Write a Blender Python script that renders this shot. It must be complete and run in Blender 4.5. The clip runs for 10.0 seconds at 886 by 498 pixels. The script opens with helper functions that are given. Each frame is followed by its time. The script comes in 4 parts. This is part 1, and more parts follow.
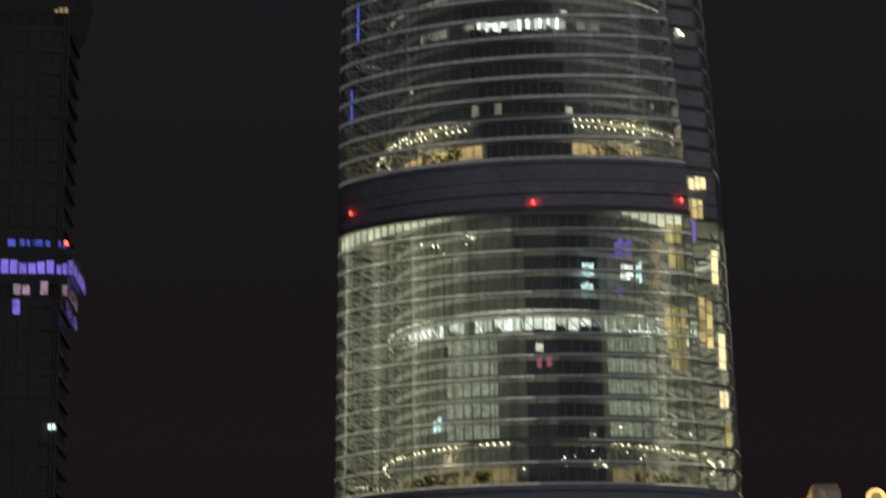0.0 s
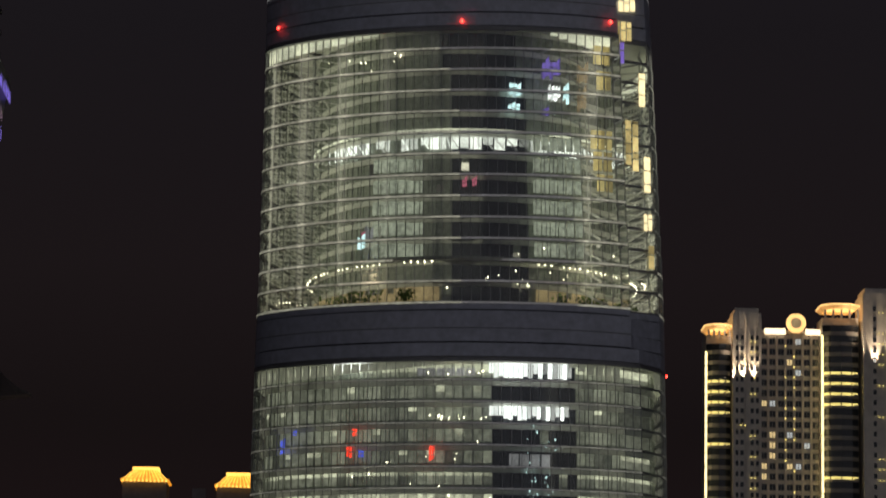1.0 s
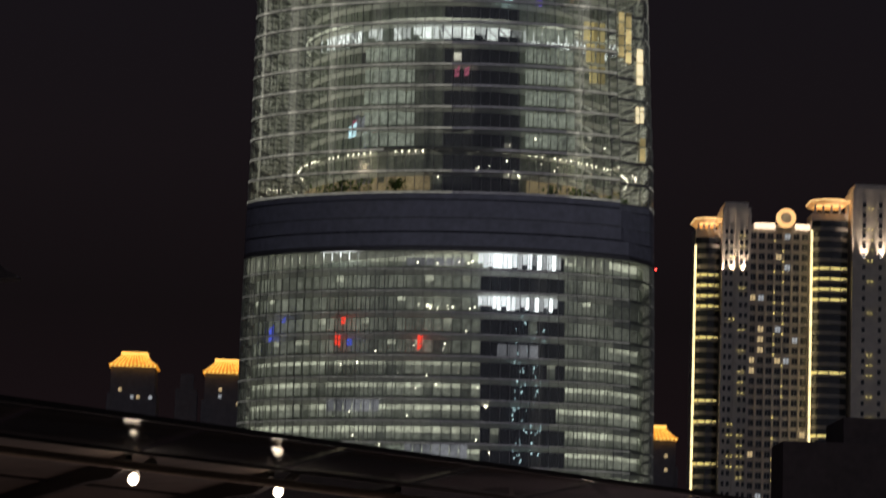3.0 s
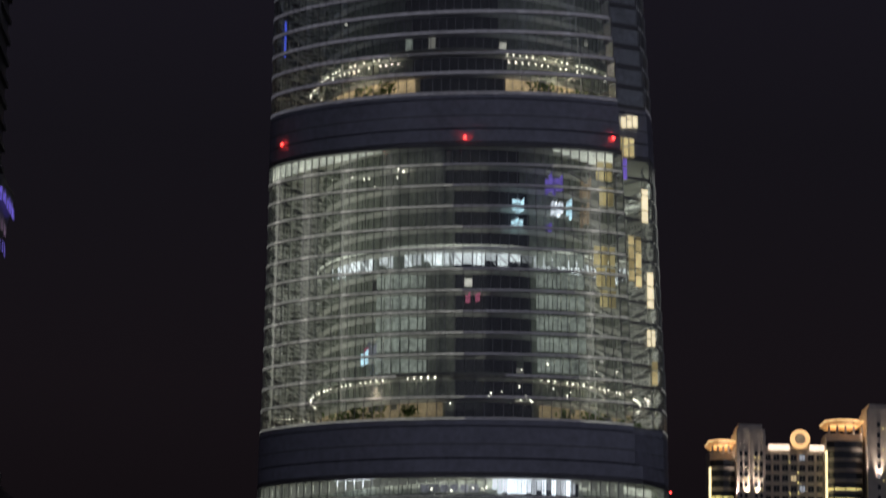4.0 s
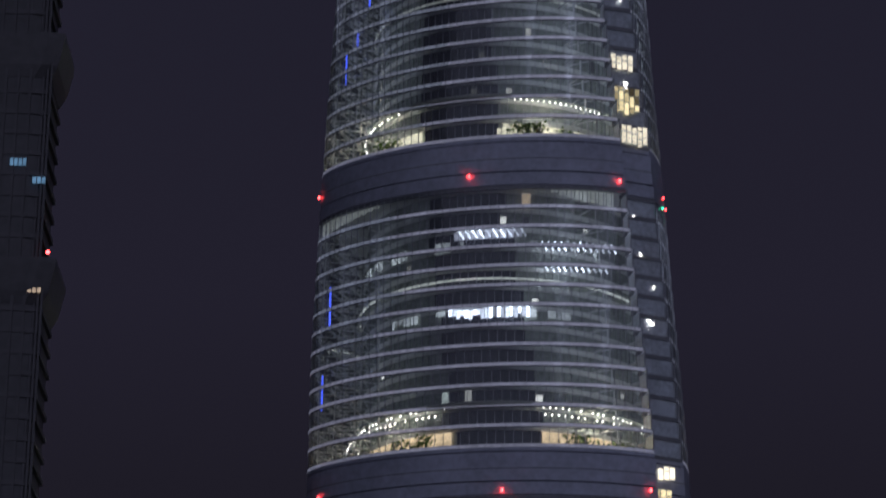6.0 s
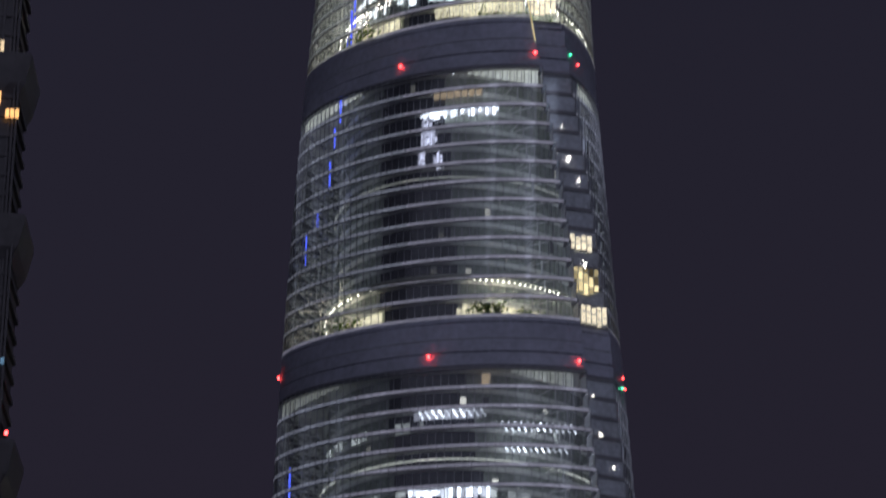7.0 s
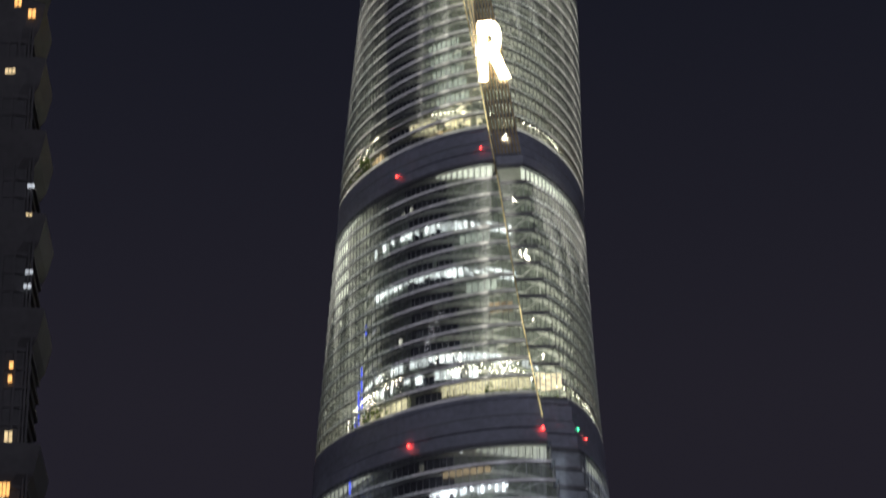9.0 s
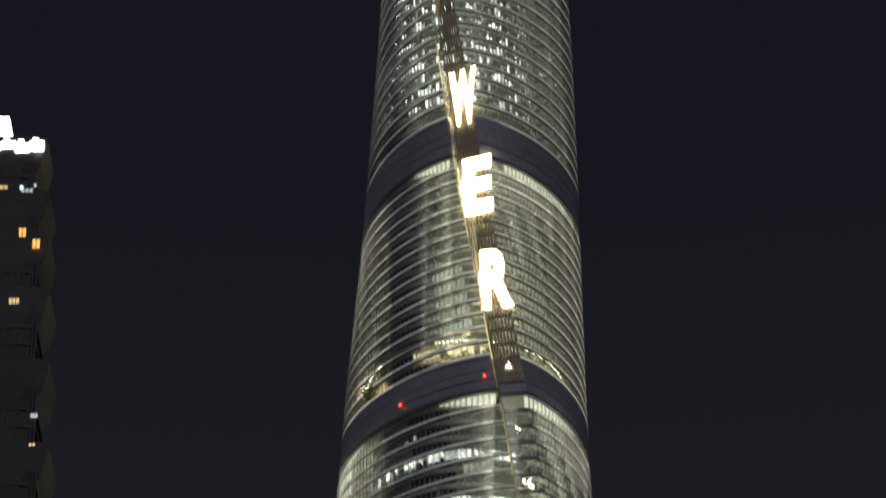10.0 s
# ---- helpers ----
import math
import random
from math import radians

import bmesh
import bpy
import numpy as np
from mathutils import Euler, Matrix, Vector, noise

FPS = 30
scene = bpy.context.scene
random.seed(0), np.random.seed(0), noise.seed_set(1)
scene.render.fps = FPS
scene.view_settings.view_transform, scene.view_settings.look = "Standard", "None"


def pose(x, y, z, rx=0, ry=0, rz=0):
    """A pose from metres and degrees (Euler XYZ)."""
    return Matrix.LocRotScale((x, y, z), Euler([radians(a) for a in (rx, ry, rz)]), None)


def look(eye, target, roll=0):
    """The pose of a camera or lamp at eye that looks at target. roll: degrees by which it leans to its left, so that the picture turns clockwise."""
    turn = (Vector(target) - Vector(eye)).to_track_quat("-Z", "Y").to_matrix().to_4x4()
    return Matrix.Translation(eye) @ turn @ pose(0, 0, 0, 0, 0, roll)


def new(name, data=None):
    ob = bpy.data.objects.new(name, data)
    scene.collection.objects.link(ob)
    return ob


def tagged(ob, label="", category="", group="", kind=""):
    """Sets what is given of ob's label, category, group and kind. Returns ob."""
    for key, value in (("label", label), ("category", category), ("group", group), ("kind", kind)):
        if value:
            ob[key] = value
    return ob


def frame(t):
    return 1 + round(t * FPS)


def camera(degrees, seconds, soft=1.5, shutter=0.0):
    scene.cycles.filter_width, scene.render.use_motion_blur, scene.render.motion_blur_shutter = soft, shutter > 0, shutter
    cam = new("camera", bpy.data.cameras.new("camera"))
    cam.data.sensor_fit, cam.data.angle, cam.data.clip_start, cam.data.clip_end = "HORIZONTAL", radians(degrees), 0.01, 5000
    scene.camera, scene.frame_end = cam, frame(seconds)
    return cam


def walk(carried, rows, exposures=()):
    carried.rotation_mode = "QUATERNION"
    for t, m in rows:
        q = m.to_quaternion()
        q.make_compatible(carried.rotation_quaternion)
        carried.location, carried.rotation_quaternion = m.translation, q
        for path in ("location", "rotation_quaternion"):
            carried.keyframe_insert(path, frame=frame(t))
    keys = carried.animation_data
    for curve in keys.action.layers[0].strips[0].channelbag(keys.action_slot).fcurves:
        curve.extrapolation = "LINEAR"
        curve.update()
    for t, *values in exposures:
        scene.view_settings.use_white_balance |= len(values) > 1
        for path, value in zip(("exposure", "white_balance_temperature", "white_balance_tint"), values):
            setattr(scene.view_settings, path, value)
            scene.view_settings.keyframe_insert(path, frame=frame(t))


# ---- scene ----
EYE_Z = 3.0
PLUMB = 0.4           # lean of the turning head, degrees
cam = camera(16.65, 10.0, soft=1.6, shutter=0.4)


def aim(yaw, pitch, roll):
    """A pose at the eye, turned right by yaw, up by pitch, leaning by roll (degrees)."""
    a, e = radians(yaw), radians(pitch)
    m = look((0, 0, 0), (math.sin(a) * math.cos(e), math.cos(a) * math.cos(e), math.sin(e)), roll)
    return Matrix.Translation((0, 0, EYE_Z)) @ Matrix.Rotation(radians(-PLUMB), 4, "Y") @ m


TURNS = [
    (0.0, 0.033, 13.697, -0.277),
    (0.5, 1.162, 11.637, 0.116),
    (1.0, 1.479, 10.257, 0.662),
    (1.5, 1.044, 8.922, 1.569),
    (2.0, 1.145, 7.165, 1.777),
    (2.2, 1.280, 6.743, 1.790),
    (3.3, 1.984, 9.486, 1.146),
    (3.5, 1.768, 10.514, 0.561),
    (4.0, 1.392, 12.450, 0.629),
    (4.5, 1.209, 14.595, 0.412),
    (5.0, 0.780, 16.098, 0.512),
    (5.5, 0.415, 17.618, 0.682),
    (5.7, 0.438, 18.225, 0.544),
    (6.8, 1.239, 21.739, 0.579),
    (7.0, 1.399, 22.527, 0.191),
    (7.5, 1.539, 24.437, -0.768),
    (8.0, 0.937, 26.117, -1.326),
    (8.5, 0.998, 27.726, -1.437),
    (9.0, 1.320, 29.679, -1.455),
    (9.5, 1.473, 32.073, -1.612),
    (10.0, 1.386, 33.997, -1.701),
]
walk(cam, [(t, aim(y, p, r)) for t, y, p, r in TURNS],
     [(0.0, 0.12, 7200, 9), (0.5, 0.15, 7100, 11), (1.0, 0.18, 7100, 12), (2.2, 0.33, 6900, 15), (3.4, -0.33, 6500, 18), (4.0, -0.22, 6200, 20), (4.6, 0.08, 5900, 23), (5.5, 0.5, 5550, 26),
      (7.5, 0.75, 6000, 24), (9.0, 0.65, 6400, 17), (10.0, 0.45, 7000, 13)])


# ---- night sky and city glow ----
world = bpy.data.worlds.new("night_sky")
scene.world = world
world.use_nodes = True
wn, wl = world.node_tree.nodes, world.node_tree.links
geo = wn.new("ShaderNodeTexCoord")
sep = wn.new("ShaderNodeSeparateXYZ")
ramp = wn.new("ShaderNodeValToRGB")
wl.new(geo.outputs["Generated"], sep.inputs[0])
wl.new(sep.outputs["Z"], ramp.inputs[0])
for at, col in ((0.0, (0.0120, 0.0062, 0.0075)), (0.12, (0.0068, 0.0050, 0.0056)), (0.17, (0.0090, 0.0068, 0.0080)), (0.25, (0.0084, 0.0074, 0.0096)),
                (0.31, (0.0104, 0.0092, 0.0130)), (0.45, (0.0098, 0.0092, 0.0132)), (0.57, (0.0056, 0.0062, 0.0100)), (0.9, (0.0045, 0.0050, 0.0080))):
    e = ramp.color_ramp.elements.new(at)
    e.color = (*col, 1)
ramp.color_ramp.elements.remove(ramp.color_ramp.elements[-1])
wl.new(ramp.outputs[0], wn["Background"].inputs[0])
wn["Background"].inputs[1].default_value = 1.0

glow = bpy.data.lights.new("city_glow", "SUN")
glow.energy, glow.angle, glow.color = 0.34, radians(120), (0.85, 0.88, 1.0)
new("city_glow", glow).matrix_world = look((130, -60, 120), (30, 600, 200))


# ---- materials ----
def material(name, base=(0.5, 0.5, 0.5), rough=0.6, metal=0.0, grain=0.15, scale=0.5, emit=None, power=0.0, bump=0.0, island=0.0):
    """A procedural surface: base colour varied at two scales, a fine relief, and its own light where it has one."""
    m = bpy.data.materials.new(name)
    m.use_nodes = True
    n, l = m.node_tree.nodes, m.node_tree.links
    b = n["Principled BSDF"]
    b.inputs["Roughness"].default_value = rough
    b.inputs["Metallic"].default_value = metal
    tc = n.new("ShaderNodeTexCoord")
    n1, n2 = n.new("ShaderNodeTexNoise"), n.new("ShaderNodeTexNoise")
    n1.inputs["Scale"].default_value, n2.inputs["Scale"].default_value = scale, scale * 9
    n1.inputs["Detail"].default_value = n2.inputs["Detail"].default_value = 4
    l.new(tc.outputs["Object"], n1.inputs["Vector"])
    l.new(tc.outputs["Object"], n2.inputs["Vector"])
    add = n.new("ShaderNodeMath")
    add.operation = "ADD"
    l.new(n1.outputs[0], add.inputs[0])
    l.new(n2.outputs[0], add.inputs[1])
    mr = n.new("ShaderNodeMapRange")
    mr.inputs["From Min"].default_value, mr.inputs["From Max"].default_value = 0.6, 1.4
    mr.inputs["To Min"].default_value, mr.inputs["To Max"].default_value = 1 - grain, 1 + grain
    l.new(add.outputs[0], mr.inputs[0])
    mul = n.new("ShaderNodeVectorMath")
    mul.operation = "SCALE"
    mul.inputs[0].default_value = base
    l.new(mr.outputs[0], mul.inputs["Scale"])
    l.new(mul.outputs[0], b.inputs["Base Color"])
    if bump:
        bp = n.new("ShaderNodeBump")
        bp.inputs["Strength"].default_value = bump
        l.new(add.outputs[0], bp.inputs["Height"])
        l.new(bp.outputs[0], b.inputs["Normal"])
    if emit:
        b.inputs["Emission Color"].default_value = (*emit, 1)
        b.inputs["Emission Strength"].default_value = power
        last = mr.outputs[0]
        sc = n.new("ShaderNodeMath")
        sc.operation = "MULTIPLY"
        sc.inputs[1].default_value = power
        l.new(last, sc.inputs[0])
        if island:
            # each pane its own brightness: a few bright, most faint
            gi = n.new("ShaderNodeNewGeometry")
            pw = n.new("ShaderNodeMath")
            pw.operation = "POWER"
            pw.inputs[1].default_value = island
            l.new(gi.outputs["Random Per Island"], pw.inputs[0])
            s2 = n.new("ShaderNodeMath")
            s2.operation = "MULTIPLY"
            l.new(pw.outputs[0], s2.inputs[0])
            l.new(sc.outputs[0], s2.inputs[1])
            sc = s2
        l.new(sc.outputs[0], b.inputs["Emission Strength"])
    return m


def glass_material(name, tint, gloss=0.9, hazy=1.0, ior=1.5):
    """Thin façade glass: clear with a tint, mirror-like at grazing angles."""
    m = bpy.data.materials.new(name)
    m.use_nodes = True
    n, l = m.node_tree.nodes, m.node_tree.links
    n.remove(n["Principled BSDF"])
    tr, gl, mix, fr = (n.new("ShaderNodeBsdfTransparent"), n.new("ShaderNodeBsdfGlossy"),
                       n.new("ShaderNodeMixShader"), n.new("ShaderNodeFresnel"))
    tr.inputs[0].default_value = (*tint, 1)
    gl.inputs[0].default_value = (gloss, gloss, gloss, 1)
    gl.inputs["Roughness"].default_value = 0.06
    fr.inputs[0].default_value = ior
    l.new(fr.outputs[0], mix.inputs[0])
    l.new(tr.outputs[0], mix.inputs[1])
    l.new(gl.outputs[0], mix.inputs[2])
    # mirrored sky haze, put into the pane as a pale diffuse layer
    haze, m2 = n.new("ShaderNodeBsdfDiffuse"), n.new("ShaderNodeMixShader")
    haze.inputs[0].default_value = (0.60, 0.62, 0.70, 1)
    spots = n.new("ShaderNodeTexNoise")
    spots.inputs["Scale"].default_value = 0.15
    amount = n.new("ShaderNodeMapRange")
    amount.inputs["To Min"].default_value, amount.inputs["To Max"].default_value = 0.08 * hazy, 0.18 * hazy
    tc = n.new("ShaderNodeTexCoord")
    l.new(tc.outputs["Object"], spots.inputs["Vector"])
    l.new(spots.outputs[0], amount.inputs[0])
    l.new(amount.outputs[0], m2.inputs[0])
    l.new(mix.outputs[0], m2.inputs[1])
    l.new(haze.outputs[0], m2.inputs[2])
    l.new(m2.outputs[0], n["Material Output"].inputs["Surface"])
    return m


CREAM = (1.0, 0.97, 0.78)
GLASS = glass_material("facade_glass", (0.80, 0.86, 0.84))
RING = material("ring_aluminium", (0.20, 0.205, 0.22), 0.45, 0.3, 0.2, 0.15)
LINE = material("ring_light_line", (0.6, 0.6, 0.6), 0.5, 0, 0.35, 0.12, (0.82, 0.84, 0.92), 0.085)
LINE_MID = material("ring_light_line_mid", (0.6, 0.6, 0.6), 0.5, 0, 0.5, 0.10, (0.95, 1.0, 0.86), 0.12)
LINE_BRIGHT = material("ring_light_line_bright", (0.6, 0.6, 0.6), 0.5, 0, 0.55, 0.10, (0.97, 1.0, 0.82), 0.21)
MULLION = material("mullion_aluminium", (0.30, 0.31, 0.32), 0.5, 0.4, 0.2, 0.3)
LOUVRE = material("louvre_metal", (0.45, 0.475, 0.56), 0.55, 0.2, 0.25, 0.08, bump=0.2)
GROOVE = material("groove_shadow_gap", (0.02, 0.02, 0.025), 0.8)
SLAB = material("slab_white", (0.82, 0.83, 0.77), 0.7, 0, 0.2, 0.2)
DRUM = material("inner_glass_wall", (0.33, 0.36, 0.31), 0.4, 0, 0.5, 0.12)
OFFICE = material("office_window_lit", (0.1, 0.1, 0.1), 0.4, 0, 0.5, 0.25, CREAM, 0.8, island=5.0)
DOTTED = material("hotel_window_lit", (0.1, 0.1, 0.1), 0.4, 0, 0.5, 0.25, (0.92, 1.0, 0.95), 2.2, island=1.6)
OFFICE_DARK = material("office_glass_dark", (0.035, 0.04, 0.05), 0.2, 0, 0.5, 0.2)
OFFICE_GREEN = material("office_front_pale_green", (0.3, 0.33, 0.3), 0.4, 0, 0.75, 0.12, (0.90, 1.0, 0.80), 0.22)
OFFICE_SOFT = material("office_front_soft", (0.3, 0.33, 0.3), 0.4, 0, 0.7, 0.10, (0.95, 1.0, 0.78), 0.15, island=0.4)
OFFICE_TOP = material("office_top_glow", (0.3, 0.33, 0.3), 0.4, 0, 0.8, 0.08, (0.97, 1.0, 0.76), 0.6, island=0.3)
STRUT = material("strut_white_steel", (0.75, 0.76, 0.72), 0.5, 0.1, 0.15, 0.3)
SOFFIT = material("soffit_pale", (0.8, 0.8, 0.72), 0.8, 0, 0.1, 0.2)
GARDEN = material("garden_floor_stone", (0.45, 0.38, 0.28), 0.8, 0, 0.3, 0.3)
LEAF = material("garden_leaf", (0.16, 0.25, 0.05), 0.7, 0, 0.5, 0.6)
WHITE_LIT = material("strip_light_white", (0.8, 0.8, 0.8), 0.5, 0, 0.3, 0.35, (0.93, 0.98, 1.0), 2.3, island=1.0)
WARM_DOT = material("downlight_warm", (0.8, 0.8, 0.8), 0.5, 0, 0.1, 0.3, (1.0, 0.95, 0.72), 5.0)
RED = material("red_beacon_lens", (0.5, 0.02, 0.02), 0.4, 0, 0.05, 0.3, (1.0, 0.04, 0.03), 9.0)
GREEN = material("green_signal_lens", (0.02, 0.4, 0.1), 0.4, 0, 0.05, 0.3, (0.05, 1.0, 0.35), 3.0)
BLUE = material("glow_blue", (0.05, 0.05, 0.8), 0.4, 0, 0.6, 0.3, (0.12, 0.18, 1.0), 0.8)
SIGN = material("sign_warm_white", (0.8, 0.7, 0.5), 0.4, 0, 0.1, 0.3, (1.0, 0.86, 0.55), 8.0)
SIGN_BACK = material("sign_screen_mesh", (0.55, 0.45, 0.28), 0.5, 0.3, 0.3, 0.3)


# ---- mesh helpers ----
class Shape:
    """Vertices and faces gathered for one mesh."""

    def __init__(self):
        self.v, self.f = [], []

    def quad(self, a, b, c, d):
        i = len(self.v)
        self.v += [tuple(a), tuple(b), tuple(c), tuple(d)]
        self.f.append((i, i + 1, i + 2, i + 3))

    def bar(self, a, b, w, h=None, side=None):
        """A four-sided bar from a to b."""
        a, b = Vector(a), Vector(b)
        h = h or w
        d = (b - a).normalized()
        s = Vector(side) if side is not None else d.cross(Vector((0, 0, 1)) if abs(d.z) < 0.9 else Vector((0, 1, 0)))
        s = s.normalized() * w / 2
        t = d.cross(s).normalized() * h / 2
        i = len(self.v)
        for p in (a, b):
            self.v += [tuple(p + s + t), tuple(p - s + t), tuple(p - s - t), tuple(p + s - t)]
        self.f += [(i, i + 1, i + 5, i + 4), (i + 1, i + 2, i + 6, i + 5), (i + 2, i + 3, i + 7, i + 6),
                   (i + 3, i, i + 4, i + 7), (i + 3, i + 2, i + 1, i), (i + 4, i + 5, i + 6, i + 7)]

    def box(self, x0, y0, z0, x1, y1, z1):
        i = len(self.v)
        self.v += [(x, y, z) for z in (z0, z1) for x, y in ((x0, y0), (x1, y0), (x1, y1), (x0, y1))]
        self.f += [(i, i + 3, i + 2, i + 1), (i + 4, i + 5, i + 6, i + 7), (i, i + 1, i + 5, i + 4),
                   (i + 1, i + 2, i + 6, i + 5), (i + 2, i + 3, i + 7, i + 6), (i + 3, i, i + 4, i + 7)]

    def loop(self, rings, closed=True):
        """Skin a row of rings of points; closed joins the last to the first ring."""
        n, m = len(rings), len(rings[0])
        i = len(self.v)
        for r in rings:
            self.v += [tuple(p) for p in r]
        for a in range(n if closed else n - 1):
            b = (a + 1) % n
            for k in range(m):
                k2 = (k + 1) % m
                self.f.append((i + a * m + k, i + b * m + k, i + b * m + k2, i + a * m + k2))

    def ball(self, c, r, squash=1.0, seg=8):
        i = len(self.v)
        rows = 5
        for j in range(rows + 1):
            e = math.pi * (j / rows - 0.5)
            for k in range(seg):
                a = 2 * math.pi * k / seg
                self.v.append((c[0] + r * math.cos(e) * math.cos(a), c[1] + r * math.cos(e) * math.sin(a), c[2] + r * squash * math.sin(e)))
        for j in range(rows):
            for k in range(seg):
                k2 = (k + 1) % seg
                self.f.append((i + j * seg + k, i + j * seg + k2, i + (j + 1) * seg + k2, i + (j + 1) * seg + k))

    def mesh(self, name):
        me = bpy.data.meshes.new(name)
        me.from_pydata(self.v, [], self.f)
        me.update()
        return me


def part(name, shape, mat, parent, label="", kind=""):
    """Link a shape as one mesh under a thing or a part."""
    me = shape.mesh(name) if isinstance(shape, Shape) else shape
    if not me.materials:
        me.materials.append(mat)
    ob = new(name, me)
    ob.parent = parent
    tagged(ob, label=label, kind=kind)
    return ob


def thing(name, label, category, group="", kind="", at=(0, 0, 0)):
    ob = new(name)
    ob.location = at
    return tagged(ob, label, category, group, kind)


# ---- ground ----
g = Shape()
for i in range(8):
    for j in range(8):
        x0, y0, s = -4000 + i * 1000, -3500 + j * 1000, 1000
        g.quad((x0, y0, 0), (x0 + s, y0, 0), (x0 + s, y0 + s, 0), (x0, y0 + s, 0))
ASPHALT = material("city_ground", (0.05, 0.05, 0.052), 0.85, 0, 0.4, 0.02, bump=0.3)
ob = part("ground", g, ASPHALT, None)
tagged(ob, "dark asphalt city ground by night", "ground", kind="structure")

# ---- the great tower: plan ----
FAR = 640.0
BEARING = radians(1.77)
AX, AY = FAR * math.sin(BEARING), FAR * math.cos(BEARING)
BULGE = 0.110          # how triangular the plan is
NOTCH = 0.12           # half width of the corner groove, as arc over radius
BAYS = 132
PSI_Z = (0, 60, 120, 150, 173, 210, 241, 266, 300, 330, 366, 400, 430, 474, 560, 632)
PSI_A = (52, 50, 48, 48, 47, 43.5, 41, 37.5, 30, 23, 16.2, 8.4, 0.2, -9.6, -31, -50)
RAD_Z = (0, 40, 70, 100, 130, 160, 190, 220, 250, 280, 310, 340, 370, 400, 430, 470, 510, 632)
RAD_W = (89.6, 86.3, 86.1, 85.0, 83.3, 81.8, 79.9, 76.9, 73.8, 70.6, 67.3, 64.2, 61.2, 59.3, 56.8, 54.0, 51.0, 40.4)
DRIFT_Z = (40, 110, 150, 200, 250, 320, 400, 450, 510)
DRIFT = (2.15, 2.1, 1.1, -0.1, -0.8, -0.95, -0.6, -0.1, 0.4)      # sideways drift of the plan's middle

_th = np.linspace(0, 2 * math.pi, 4001)
_arc = _th - (8 * BULGE / 3) * np.sin(3 * _th)


def radius(z):
    return float(np.interp(z, RAD_Z, RAD_W)) / 2


def drift(z):
    return float(np.interp(z, DRIFT_Z, DRIFT))


def turn(z):
    """World angle of the grooved corner at height z."""
    return radians(float(np.interp(z, PSI_Z, PSI_A)) - 90)


def skin_point(z, u, inset=0.0, at_z=None):
    """A point of the glass skin: u runs from 0 at one lip of the groove round to 1 at the other."""
    s = NOTCH + u * (2 * math.pi - 2 * NOTCH)
    t = float(np.interp(s, _arc, _th))
    r, a = radius(z), t + turn(z)
    h, dh = r * (1 + BULGE * math.cos(3 * t)) - inset, -3 * BULGE * r * math.sin(3 * t)
    return Vector((AX + drift(z) + h * math.cos(a) - dh * math.sin(a), AY + h * math.sin(a) + dh * math.cos(a), z if at_z is None else at_z))


def skin_row(z, inset=0.0, at_z=None, n=BAYS):
    """All the points of the skin at one level, with the groove's valley at the end."""
    pts = [skin_point(z, k / n, inset, at_z) for k in range(n + 1)]
    right, left = pts[0], pts[-1]
    inward = Vector((-math.cos(turn(z)), -math.sin(turn(z)), 0))
    valley = left + (right - left) * 0.16 + inward * (2.6 * radius(z) / 35 * float(np.interp(z, (90, 101), (-0.25, 1.0))))
    return pts + [valley]


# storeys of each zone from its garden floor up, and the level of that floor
ZONES = [  # floor level, top level, number of storeys, strength of the added atrium lamps
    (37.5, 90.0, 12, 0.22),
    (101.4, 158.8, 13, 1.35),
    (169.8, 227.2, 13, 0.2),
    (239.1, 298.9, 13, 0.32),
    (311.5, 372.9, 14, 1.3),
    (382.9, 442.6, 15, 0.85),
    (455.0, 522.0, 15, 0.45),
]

# lamp light on the garden walls, put into three glowing colours
GARDEN_WARM = material("garden_glow_warm", (0.5, 0.4, 0.25), 0.7, 0, 0.6, 0.25, (1.0, 0.72, 0.36), 0.55)
GARDEN_CREAM = material("garden_glow_cream", (0.5, 0.45, 0.3), 0.7, 0, 0.6, 0.25, (1.0, 0.9, 0.55), 0.6)
GARDEN_DIM = material("garden_glow_dim", (0.4, 0.33, 0.22), 0.7, 0, 0.6, 0.25, (0.9, 0.68, 0.34), 0.2)
CREAM_GLOW = material("cream_glow", (0.8, 0.8, 0.7), 0.6, 0, 0.35, 0.12, (0.97, 1.0, 0.80), 0.55)
CREAM_GLOW_DIM = material("cream_glow_dim", (0.8, 0.8, 0.7), 0.6, 0, 0.35, 0.12, (0.97, 1.0, 0.80), 0.09)
CREAM_GLOW_MID = material("cream_glow_mid", (0.8, 0.8, 0.7), 0.6, 0, 0.35, 0.12, (0.97, 1.0, 0.80), 0.26)
CYAN = material("glow_cyan", (0.1, 0.2, 0.2), 0.4, 0, 0.7, 0.5, (0.62, 0.93, 1.0), 1.3)
PURPLE = material("glow_violet", (0.1, 0.05, 0.2), 0.4, 0, 0.6, 0.5, (0.35, 0.25, 1.0), 0.4)
TAN = material("glow_tan", (0.2, 0.15, 0.1), 0.4, 0, 0.6, 0.5, (1.0, 0.75, 0.42), 0.22)
REDLIT = material("reflection_red", (0.3, 0.02, 0.02), 0.4, 0, 0.4, 0.5, (1.0, 0.06, 0.03), 1.6)
PINK = material("reflection_pink", (0.3, 0.1, 0.15), 0.4, 0, 0.5, 0.5, (1.0, 0.25, 0.38), 0.4)
YELLOW = material("screen_yellow", (0.4, 0.3, 0.1), 0.4, 0, 0.5, 0.4, (1.0, 0.84, 0.38), 0.7, island=1.2)
HOT = material("screen_hot_yellow", (0.6, 0.5, 0.3), 0.4, 0, 0.3, 0.3, (1.0, 0.88, 0.52), 1.1)
